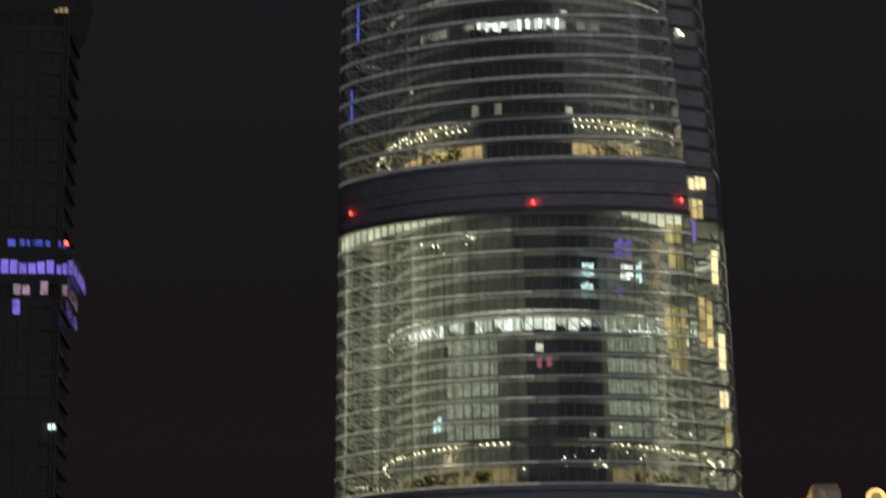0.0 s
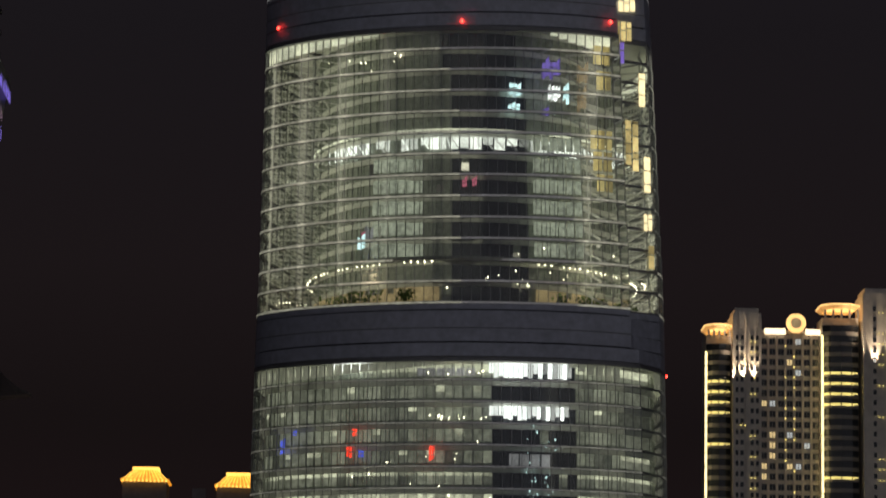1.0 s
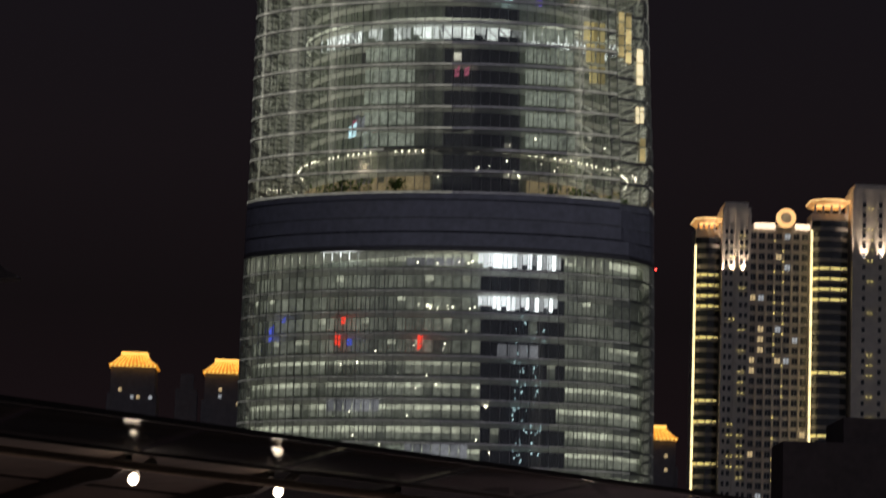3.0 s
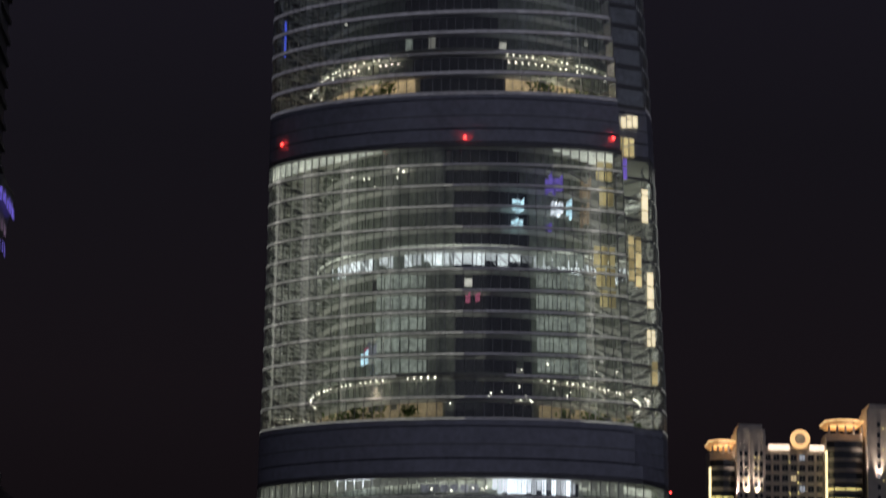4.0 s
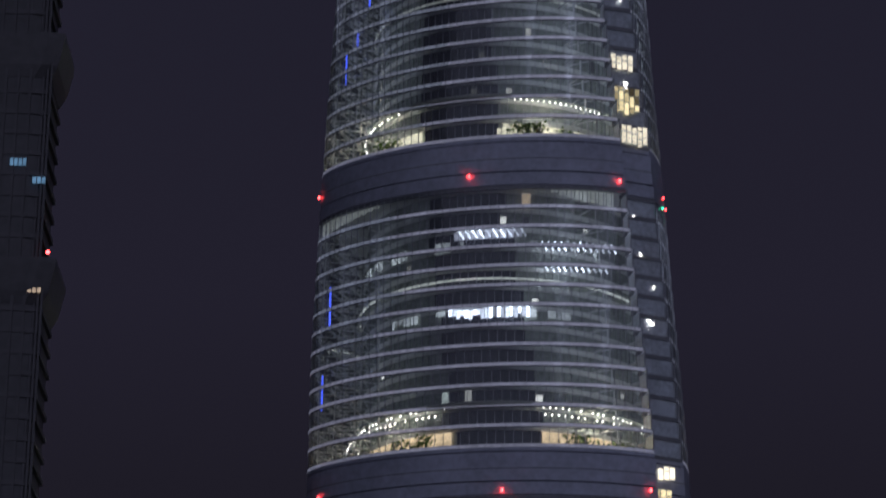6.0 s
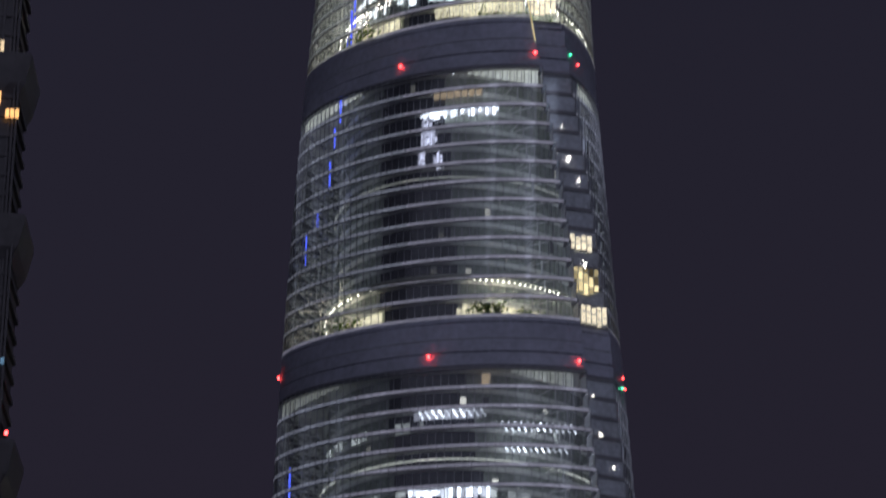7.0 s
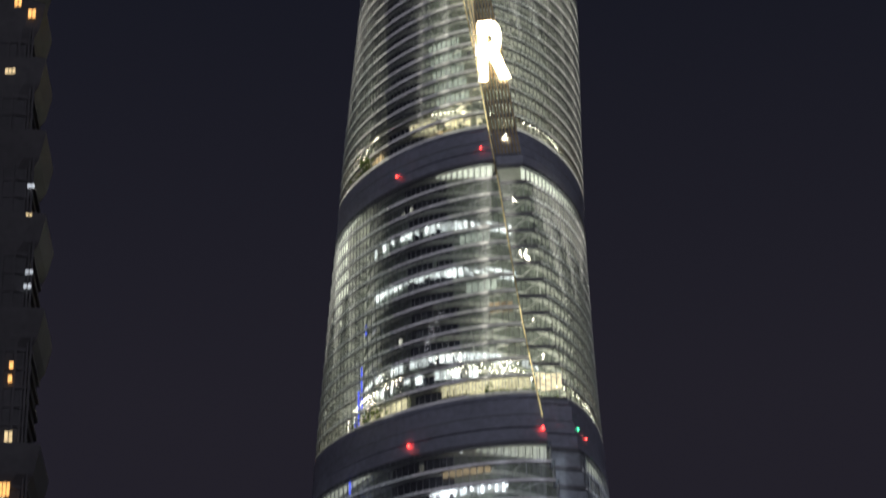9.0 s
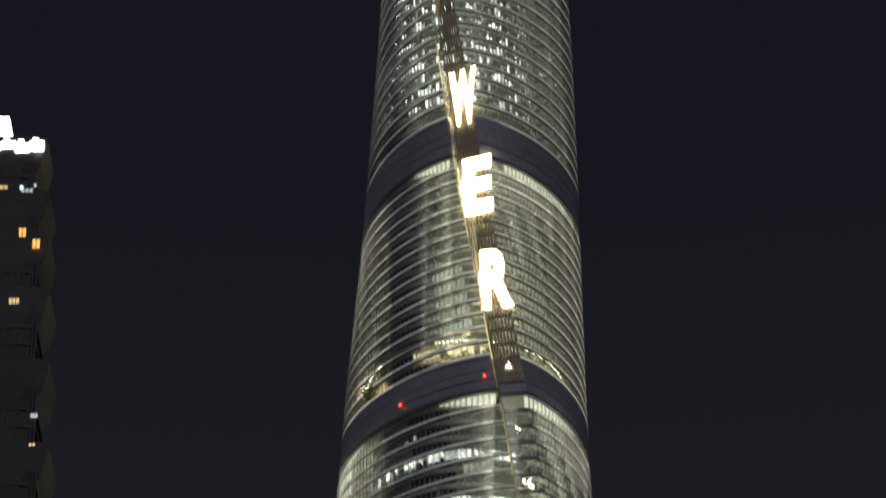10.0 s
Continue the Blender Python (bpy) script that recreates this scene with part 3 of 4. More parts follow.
# ring of light on the inner building
for k, at, mat in ((1, 8.1, CREAM_GLOW), (2, 8.3, CREAM_GLOW_MID), (3, 7.3, CREAM_GLOW_DIM)):
    base, top, storeys, _ = ZONES[k]
    z = base + at * (top - base) / storeys
    cx, cy = drum_centre(z)
    r = drum_radius(k, z) + 1.2
    s = Shape()
    secs = []
    for j in range(120):
        a = 2 * math.pi * j / 120
        secs.append([(cx + (r + q) * math.cos(a), cy + (r + q) * math.sin(a), z + w) for q, w in ((0.2, -.18), (.2, .18), (-.2, .18), (-.2, -.18))])
    s.loop(secs)
    tpart("light_ring", s, mat, label="thin ring of cove light")

def lit_storey(k, z, h, spans, mat, out=0.7, tubes=False):
    """A storey of the inner building whose rooms are lit: room fronts of uneven width between posts, some dark, with slanting tubes in them."""
    cx, cy = drum_centre(z)
    r = drum_radius(k, z) + out
    face = turn(z) - radians(face_angle(z))
    rng = random.Random(int(z * 5))
    s = Shape()
    for a0, a1, fill in spans:
        a = a0
        while a < a1:
            w = rng.uniform(0.7, 2.6) / r
            if rng.random() < fill:
                b, c = face + radians(a), face + radians(a) + w * 0.86
                p, q = (cx + r * math.cos(b), cy + r * math.sin(b)), (cx + r * math.cos(c), cy + r * math.sin(c))
                low = z - h * rng.choice((0.5, 0.5, 0.5, 0.4, 0.1))
                s.quad((*p, low), (*q, low), (*q, z + h / 2), (*p, z + h / 2))
                if tubes:
                    s.bar((p[0] * 1.0003, p[1] - .2, z + h * .45), (q[0], q[1] - .2, z - h * .45), 0.2)
            a += math.degrees(w)
    return tpart("lit_storey", s, mat, label="storey of lit rooms behind the glass", kind="stuff")


ROOMS = material("room_front_lit", (0.3, 0.3, 0.3), 0.4, 0, 0.6, 0.4, (0.93, 1.0, 0.95), 1.5, island=0.9)
ROOMS_DIM = material("room_front_dim", (0.3, 0.3, 0.3), 0.4, 0, 0.6, 0.4, (0.93, 1.0, 0.9), 0.35, island=1.0)
lit_storey(1, 134.4, 2.5, ((-70, -24, 0.8), (-24, 52, 0.97), (52, 68, 0.7)), ROOMS, tubes=True)
lit_storey(2, 214.3, 2.2, ((-62, -10, 0.35), (-10, 60, 0.3)), ROOMS_DIM, tubes=True)
lit_storey(2, 199.0, 1.8, ((-38, -8, 0.4), (16, 40, 0.5)), ROOMS_DIM)
lit_storey(4, 346.0, 2.4, ((-40, 4, 0.85), (4, 50, 0.95)), ROOMS, tubes=True)
lit_storey(4, 358.8, 2.4, ((-40, 4, 0.85), (4, 50, 0.95)), ROOMS, tubes=True)
lit_storey(4, 323.0, 2.2, ((-60, 0, 0.6), (0, 55, 0.85)), ROOMS, tubes=True)
lit_storey(4, 318.8, 2.4, ((-60, 0, 0.6), (0, 55, 0.85)), ROOMS)
# garden fronts, their warm light put into the glow
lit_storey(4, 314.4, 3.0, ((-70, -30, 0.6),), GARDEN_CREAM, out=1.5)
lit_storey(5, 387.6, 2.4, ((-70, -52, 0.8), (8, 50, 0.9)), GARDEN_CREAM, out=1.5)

# white zigzag bracing on both sides of the groove
for k in (1, 4, 5):
    base, top, storeys, _ = ZONES[k]
    step = (top - base) / storeys
    for lip, deep in ((0.985, 0.955), (0.012, 0.04)):
        s = Shape()
        for i in range(storeys):
            z0, z1 = base + i * step, base + (i + 1) * step
            a, b = skin_point(z0, lip, 1.2), skin_point(z1, deep, 2.6)
            c = skin_point(z1, lip, 1.2)
            s.bar((a.x, a.y, z0), (b.x, b.y, z1 - .6), 0.42)
            s.bar((b.x, b.y, z1 - .6), (c.x, c.y, z1), 0.42)
        tpart("zigzag_brace", s, STRUT, label="white steel zigzag bracing")

# pale panels added behind the groove's glass for the sky haze it mirrors
GROOVE_HAZE = material("groove_haze_grey", (0.78, 0.78, 0.84), 0.5, 0.1, 0.4, 0.12)
for k in (2, 3):
    base, top, storeys, _ = ZONES[k]
    step = (top - base) / storeys
    for i in range(storeys):
        z0, z1 = base + i * step, base + (i + 1) * step
        row = skin_row(z0 + 0.1, 0.4)
        s = Shape()
        for p, q in ((row[-2], row[-1]), (row[-1], row[0]), (row[0], row[1]), (row[1], row[2])):
            s.quad((p.x, p.y, z0 + .15), (q.x, q.y, z0 + .15), (q.x, q.y, z1 - .75), (p.x, p.y, z1 - .75))
        tpart("groove_haze_panel", s, GROOVE_HAZE)

# top-storey panels behind the skin; atrium light is put into their glow and taper
for k, spans, mat in ((1, ((0.655, 0.80), (0.945, 0.999), (0.05, 0.25)), CREAM_GLOW), (0, ((0.66, 0.87), (0.955, 0.999), (0.0, 0.2)), CREAM_GLOW_DIM),
                      (3, ((0.68, 0.79), (0.92, 0.998), (0.0, 0.10)), CREAM_GLOW_MID), (4, ((0.92, 0.999), (0.0, 0.14), (0.66, 0.78)), CREAM_GLOW),
                      (5, ((0.93, 0.999), (0.05, 0.4)), CREAM_GLOW), (2, ((0.66, 0.76), (0.93, 0.99)), CREAM_GLOW_DIM)):
    base, top, storeys, _ = ZONES[k]
    step = (top - base) / storeys
    for a, b in spans:
        panel("top_row_glow", a, b, top - step * 0.55, step * 0.72, mat, inset=0.7, label="top-storey panels, atrium light painted as glow", taper=1 if a < 0.85 else -1)
# tall glowing panel added for the brightly lit atrium corner
panel("top_row_glow", 0.66, 0.745, ZONES[4][1] - 12, 18, CREAM_GLOW, inset=0.9, label="top-storey panels, atrium light painted as glow")


def beacon(u, z, mat, r):
    """An aviation lamp: a short bracket and a round lens in front of the louvres."""
    p = skin_point(z, u + shift(z), -0.7)
    q = skin_point(z, u + shift(z), 0.0)
    s = Shape()
    s.bar(q, p, 0.18)
    lamp = tpart("aviation_light", s, RING)
    s = Shape()
    s.ball(p, r, 1.25, 10)
    tpart("lens", s, mat, lamp)


for u, z in ((0.872, 159.8), (0.699, 162.1), (0.997, 161.0), (0.8546, 229.7), (0.995, 228.9), (0.674, 233.2), (0.847, 301.6), (0.9975, 301.9)):
    beacon(u, z, RED, 0.31)
for u, z in ((0.02, 302.8), (0.03, 230.0), (0.04, 228.2), (0.99, 376.4), (0.865, 375.6), (0.06, 90.5)):
    beacon(u, z, RED, 0.22)
beacon(0.005, 303.9, GREEN, 0.24)
beacon(0.02, 226.8, GREEN, 0.24)


# ---- the groove with its light screen ----
def groove(z):
    """Valley and outer lip of the groove at level z."""
    row = skin_row(z)
    return row[-1], row[0]


zs = [376.0 + i * 6.0 for i in range(26)]
for f in (0.04, 0.17, 0.30, 0.43, 0.56, 0.69, 0.82, 0.95):
    s = Shape()
    for za, zb in zip(zs, zs[1:]):
        (v0, r0), (v1, r1) = groove(za), groove(zb)
        o = Vector((math.cos(turn(za)), math.sin(turn(za)), 0)) * 0.25
        s.bar(v0 + (r0 - v0) * f + o, v1 + (r1 - v1) * f + o, 0.45, 0.15, r0 - v0)
    tpart("screen_slat", s, SIGN_BACK, label="perforated golden metal slat")


def groove_frame(z, f):
    """A pose on the groove's screen at height z, a fraction f of the way to its outer lip."""
    v, r = groove(z)
    v2, r2 = groove(z + 10)
    right = (r - v).normalized()
    up = ((v2 + r2) / 2 - (v + r) / 2).normalized()
    out = right.cross(up).normalized()
    up = out.cross(right)
    c = v + (r - v) * f + out * 0.6
    return Matrix(((right.x, up.x, out.x, c.x), (right.y, up.y, out.y, c.y), (right.z, up.z, out.z, c.z), (0, 0, 0, 1))), (r - v).length


def letter(text, z, height):
    curve = bpy.data.curves.new("letter", "FONT")
    curve.body, curve.align_x, curve.align_y, curve.size, curve.extrude, curve.offset = text, "CENTER", "CENTER", 1.0, 0.02, 0.045
    tmp = bpy.data.objects.new("letter_curve", curve)
    me = bpy.data.meshes.new_from_object(tmp)
    bpy.data.objects.remove(tmp)
    xs, ys = [v.co.x for v in me.vertices], [v.co.y for v in me.vertices]
    m, width = groove_frame(z, 0.72)
    sx, sy = width * 1.3 / (max(xs) - min(xs)), height / (max(ys) - min(ys))
    m = Matrix.Translation((-AX, -AY, 0)) @ m @ Matrix.Diagonal((sx, sy, 4, 1)) @ Matrix.Translation((-(max(xs) + min(xs)) / 2, -(max(ys) + min(ys)) / 2, 0))
    me.transform(m)
    me.materials.clear()
    me.materials.append(SIGN)
    part("sign_letter", me, SIGN, tower, "glowing warm white sign letter")


for text, z in (("R", 405.0), ("E", 433.0), ("W", 461.0)):
    letter(text, z, 17.0)


def groove_lamp(z, f, r, mat=WARM_DOT):
    m, _ = groove_frame(z, f)
    s = Shape()
    c = m.translation
    rng = random.Random(int(z * 3))
    s.ball(c, r * 0.4, 1.2, 6)
    star = tpart("star_lamp", s, mat)
    for a in range(6):
        d = m.to_3x3() @ Vector((rng.gauss(0, .8), rng.gauss(0, 1.1), 0)) * r
        s = Shape()
        s.ball(c + d, r * rng.uniform(0.12, 0.34), 1.2, 6)
        tpart("bulb", s, mat, star)


for z, f, r in ((278.5, 0.55, 0.9), (272.9, 0.7, 0.55), (285.5, 0.45, 0.4), (253, 0.5, 0.9), (348.2, 0.5, 1.7), (363, 0.4, 0.8), (321.7, 0.5, 0.7),
                (380, 0.5, 1.0), (198.6, 0.5, 1.2), (214, 0.4, 0.6), (222.6, 0.3, 0.4), (107, 0.6, 0.6), (331, 0.4, 0.5), (207, 0.7, 0.4)):
    groove_lamp(z, f, r * 0.55)
for z, f, w, h, mat in ((249, 0.5, 0.8, 6.5, YELLOW), (258, 0.5, 0.7, 4, GARDEN_CREAM), (241, 0.6, 0.8, 5, GARDEN_CREAM), (160, 0.35, 0.5, 5, YELLOW), (166, 0.5, 0.5, 3, HOT),
                        (148, 0.8, 0.22, 8, HOT), (136, 0.45, 0.4, 11, YELLOW), (130, 0.85, 0.22, 9, HOT), (120, 0.8, 0.25, 4, HOT), (113, 0.85, 0.2, 5, YELLOW),
                        (315, 0.5, 0.9, 4.5, GARDEN_CREAM), (155, 0.2, 0.3, 6, PURPLE)):
    m, width = groove_frame(z, f)
    rng = random.Random(int(z))
    s = Shape()
    cols = max(1, round(w * 6))
    for j in range(cols):
        x0, x1 = width * w * (j / cols - 0.5), width * w * ((j + 0.8) / cols - 0.5)
        y0 = -h / 2 + rng.uniform(0, h * .25)
        while y0 < h / 2 - .3:
            y1 = min(h / 2, y0 + rng.uniform(1.0, 3.2))
            s.quad(*[m @ Vector((x, y, 0.05)) for x, y in ((x0, y0), (x1, y0), (x1, y1), (x0, y1))])
            y0 = y1 + .25
    tpart("screen_tile", s, mat)
for z, h, a in ((154, 4, 0.982), (148.6, 4, 0.984), (136, 4, 0.978), (131.5, 4, 0.98), (127, 3.6, 0.983)):
    panel("screen_tile", a, 0.998, z, h, YELLOW, inset=0.5)

# thin line of light up the groove's lip
s = Shape()
zs = [305.0 + i * 4.0 for i in range(45)]
for za, zb in zip(zs, zs[1:]):
    s.bar(skin_point(za, 1.0, -0.3), skin_point(zb, 1.0, -0.3), 0.22)
tpart("lip_light", s, YELLOW, label="thin warm light line on the groove's lip")


# ---- apartment towers with gold-lit caps, beyond the street ----
CONCRETE = material("render_grey_beige", (0.72, 0.66, 0.60), 0.85, 0, 0.2, 0.06, bump=0.15)
PARAPET = material("balcony_parapet", (0.32, 0.30, 0.28), 0.8, 0, 0.2, 0.2)
DARKGLASS = material("window_dark", (0.03, 0.035, 0.045), 0.15, 0, 0.4, 0.3)
NEON = material("neon_tube_yellow", (0.6, 0.55, 0.3), 0.5, 0, 0.35, 0.25, (1.0, 0.83, 0.40), 1.9)
BALCONY_LIT = material("balcony_light_yellow", (0.6, 0.5, 0.2), 0.5, 0, 0.3, 0.3, (1.0, 0.85, 0.28), 0.9)
GOLD = material("cornice_gold_glow", (0.6, 0.4, 0.15), 0.5, 0, 0.35, 0.35, (1.0, 0.62, 0.24), 1.2)
GOLD_DIM = material("cornice_gold_glow_dim", (0.5, 0.35, 0.16), 0.6, 0, 0.4, 0.35, (1.0, 0.52, 0.16), 0.45)
PALE_BAR = material("parapet_light_pale", (0.8, 0.7, 0.6), 0.5, 0, 0.3, 0.3, (1.0, 0.80, 0.55), 1.7)
FRAME = material("window_frame_grey", (0.25, 0.25, 0.26), 0.5, 0, 0.1, 0.3)
WIN_WARM = material("window_lit_warm", (0.3, 0.2, 0.1), 0.5, 0, 0.5, 0.5, (1.0, 0.78, 0.4), 0.55)
WIN_COOL = material("window_lit_cool", (0.3, 0.3, 0.3), 0.5, 0, 0.5, 0.5, (0.85, 0.95, 1.0), 0.35)
STOREY = 3.05


def uplight(x, y, z, power, col=(1.0, 0.82, 0.6)):
    L = bpy.data.lights.new("wall_uplight", "SPOT")
    L.energy, L.spot_size, L.spot_blend, L.shadow_soft_size, L.color = power, radians(44), 1.0, 0.1, col
    new("wall_uplight", L).matrix_world = look((x, y - .4, z), (x, y + .5, z + 7))


def cap(parent, x0, x1, y0, z):
    """A flared cornice on posts, its gold light painted as glow, dimmer underneath."""
    cx, w = (x0 + x1) / 2, (x1 - x0) / 2
    s = Shape()
    rows = []
    for grow, h in ((-1.0, 1.7), (-0.5, 1.9), (0.35, 2.6), (0.5, 3.0), (0.3, 3.1)):
        e = w + grow
        rows.append([(cx - e, y0 - grow + e * .4, z + h), (cx - e * .45, y0 - grow - 1.2, z + h), (cx + e * .45, y0 - grow - 1.2, z + h),
                     (cx + e, y0 - grow + e * .4, z + h), (cx + e, y0 + 12, z + h), (cx - e, y0 + 12, z + h)])
    s.loop(rows[:3], closed=False)
    cornice = part("cornice", s, GOLD_DIM, parent, "flared golden cornice, its light painted as glow")
    s = Shape()
    s.loop(rows[2:], closed=False)
    s.f.append(tuple(range(len(s.v) - 6, len(s.v))))
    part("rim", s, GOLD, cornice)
    for k in range(5):
        s = Shape()
        x = x0 + 0.5 + (x1 - x0 - 1) * k / 4
        s.bar((x, y0 - .2, z - 1.2), (x, y0 - .2, z + 1.3), 0.5)
        part("post", s, CONCRETE, parent)


def balcony_shaft(parent, x0, x1, y0, top, lit):
    """A bowed column of balconies: a parapet and dark glazing on each storey, some with a lit ceiling strip."""
    s = Shape()
    s.box(x0, y0 + 2, 0, x1, y0 + 13, top)
    part("shaft_core", s, CONCRETE, parent)
    nn = int(top / STOREY)
    bow = [(x0, y0 + 1.6), (x0 + (x1 - x0) * .2, y0 + .3), (x0 + (x1 - x0) * .5, y0 - .2), (x0 + (x1 - x0) * .8, y0 + .3), (x1, y0 + 1.6)]
    wall_shape, glass_shape, light_shape = Shape(), Shape(), Shape()
    for a, b in zip(bow, bow[1:]):
        wall_shape.quad((*a, 0), (*b, 0), (*b, 1.15), (*a, 1.15))
        wall_shape.quad((*a, 0), (a[0], a[1] + .3, 0), (b[0], b[1] + .3, 0), (*b, 0))
        wall_shape.quad((*a, 1.15), (*b, 1.15), (b[0], b[1] + .3, 1.15), (a[0], a[1] + .3, 1.15))
        glass_shape.quad((a[0], a[1] + .35, 1.15), (b[0], b[1] + .35, 1.15), (b[0], b[1] + .35, STOREY), (a[0], a[1] + .35, STOREY))
        light_shape.quad((a[0], a[1] - .05, .75), (b[0] - .3, b[1] - .05, .75), (b[0] - .3, b[1] - .05, 1.5), (a[0], a[1] - .05, 1.5))
    meshes = []
    for shape, name, mat in ((wall_shape, "parapet", PARAPET), (glass_shape, "balcony_glazing", DARKGLASS), (light_shape, "balcony_light", BALCONY_LIT)):
        meshes.append(shape.mesh(name))
        meshes[-1].materials.append(mat)
    for i in range(nn):
        z = i * STOREY
        balcony = part("parapet", meshes[0], PARAPET, parent)
        balcony.location.z = z
        part("balcony_glazing", meshes[1], DARKGLASS, balcony)
        if nn - i in lit:
            part("balcony_light", meshes[2], BALCONY_LIT, balcony)


def slab_block(parent, x0, x1, y0, top, dots_at=()):
    s = Shape()
    s.box(x0, y0, 0, x1, y0 + 15, top)
    part("block_wall", s, CONCRETE, parent)
    s = Shape()
    s.box(x0 + .6, y0 + 1, top, x1 - .6, y0 + 14, top + 1.6)
    part("roof_kerb", s, CONCRETE, parent)
    for x in (x0 + .3, (x0 + x1) / 2, x1 - .3):
        s = Shape()
        s.box(x - .4, y0 - .45, 0, x + .4, y0, top - 1.5)
        part("pilaster", s, CONCRETE, parent)
    w, d = Shape(), Shape()
    w.box(-.45, -.12, .9, .45, .05, 2.3)
    w = w.mesh("small_window")
    w.materials.append(DARKGLASS)
    rng = random.Random(int(x0))
    for i in range(4, int(top / STOREY) - 1):
        z = i * STOREY
        for k, f in enumerate((0.13, 0.32, 0.68, 0.87)):
            x = x0 + (x1 - x0) * f
            part("window", w, DARKGLASS, parent).location = (x, y0, z)
        for f in dots_at:
            if rng.random() < 0.42:
                for o in (-.55, .55):
                    d.box(x0 + (x1 - x0) * f + o - .16, y0 - .7, z + .2, x0 + (x1 - x0) * f + o + .16, y0 - .5, z + .52)
    part("stair_lights", d, BALCONY_LIT, parent, kind="stuff")


Y0 = 880
apart = thing("apartment_tower", "grey residential tower with gold-lit caps and yellow corner tubes", "apartment tower")
apart.scale = (1.03, 1, 1.014)
apart.location.x = -2.0
balcony_shaft(apart, 98.9, 106.0, Y0, 136.8, (4, 5, 6, 7, 10, 16, 18, 22, 29))
cap(apart, 98.9, 106.0, Y0, 136.8)
slab_block(apart, 106.2, 114.2, Y0 - 2, 143.0, (0.35, 0.7))
balcony_shaft(apart, 132.2, 142.6, Y0 - 1, 142.6, (5, 6, 7, 8, 15, 21))
cap(apart, 132.2, 142.6, Y0 - 1, 143.4)
slab_block(apart, 143.4, 168.0, Y0 - 3, 149.5, (0.2, 0.45, 0.7))
for x, zb in ((98.6, 52), (131.9, 66)):
    tz = 135 if x < 100 else 141
    for i in range(int((tz - zb) / 4.2)):
        s = Shape()
        s.bar((x, Y0 - 0.9, zb + i * 4.2), (x, Y0 - 0.9, zb + i * 4.2 + 4.0), 0.6)
        part("neon_tube", s, NEON, apart)
s = Shape()
s.box(114.2, Y0 + 5, 0, 132.2, Y0 + 18, 138.2)
s.box(114.2, Y0 + 4.2, 138.2, 132.2, Y0 + 18, 139.2)
part("middle_wall", s, CONCRETE, apart)
for i in range(8):
    x = 114.6 + i * 2.48
    s = Shape()
    s.box(x - .35, Y0 + 4.5, 0, x + .35, Y0 + 5, 138.2)
    part("pilaster", s, CONCRETE, apart)
pane_mesh, frame_mesh = Shape(), Shape()
pane_mesh.quad((-.8, -.1, 0), (.8, -.1, 0), (.8, -.1, 1.75), (-.8, -.1, 1.75))
for a, b in (((-.85, -.12, 0), (.85, -.12, 0)), ((-.85, -.12, 1.75), (.85, -.12, 1.75)), ((-.85, -.12, 0), (-.85, -.12, 1.75)), ((.85, -.12, 0), (.85, -.12, 1.75)), ((0, -.12, 0), (0, -.12, 1.75))):
    frame_mesh.bar(a, b, 0.12)
frame_mesh = frame_mesh.mesh("window_frame")
frame_mesh.materials.append(FRAME)
panes = {}
for mt in (DARKGLASS, WIN_WARM, WIN_COOL):
    panes[mt] = pane_mesh.mesh("pane_" + mt.name)
    panes[mt].materials.append(mt)
rng = random.Random(5)
for i in range(3, 45):
    for k in range(7):
        x, z = 115.84 + k * 2.48, i * STOREY + .8
        roll = rng.random()
        w = part("window", frame_mesh, FRAME, apart)
        w.location = (x, Y0 + 4.98, z)
        part("pane", panes[WIN_WARM if roll < .09 else WIN_COOL if roll < .14 else DARKGLASS], DARKGLASS, w)
s = Shape()
for i in range(3, 45):
    for x in (122.04, 124.52):
        if rng.random() < .6:
            s.box(x - .2, Y0 + 4.2, i * STOREY + .1, x + .2, Y0 + 4.45, i * STOREY + .5)
part("stair_lights", s, BALCONY_LIT, apart, kind="stuff")
for a, b in ((116.0, 122.0), (127.8, 132.0)):
    s = Shape()
    s.box(a, Y0 + 3.9, 137.9, b, Y0 + 4.25, 139.6)
    part("parapet_light", s, PALE_BAR, apart)
s = Shape()
for r, d in ((2.5, 0.0), (1.95, 0.25)):
    secs = [[(125 + (r + q) * math.cos(a), Y0 + 3.2 - d + w, 141.2 + (r + q) * math.sin(a)) for q, w in ((0.35, 0), (.35, .6), (-.35, .6), (-.35, 0))] for a in [2 * math.pi * j / 28 for j in range(28)]]
    s.loop(secs)
part("medallion_rim", s, GOLD, apart, "round golden roof medallion")
s = Shape()
s.v = [(125 + 1.9 * math.cos(2 * math.pi * j / 28), Y0 + 3.3, 141.2 + 1.9 * math.sin(2 * math.pi * j / 28)) for j in range(28)]
s.f = [tuple(range(28))]
part("medallion_face", s, TAN, apart)
for x in (107.0, 110.2, 113.4):
    uplight(x, Y0 - 2.5, 124.5, 16000)
for x in (144.4, 149, 154, 159):
    uplight(x, Y0 - 3.5, 129.5, 16000)


# ---- far towers with lit hipped roofs ----
# light on the roof tiles is put into the materials as amber glow
AMBER = material("roof_amber_glow", (0.6, 0.35, 0.08), 0.5, 0, 0.5, 0.3, (1.0, 0.42, 0.04), 0.6)
AMBER_RIM = material("roof_rim_amber", (0.7, 0.5, 0.2), 0.5, 0, 0.3, 0.4, (1.0, 0.60, 0.12), 1.5)
FARWALL = material("far_tower_wall", (0.16, 0.15, 0.16), 0.8, 0, 0.3, 0.05)


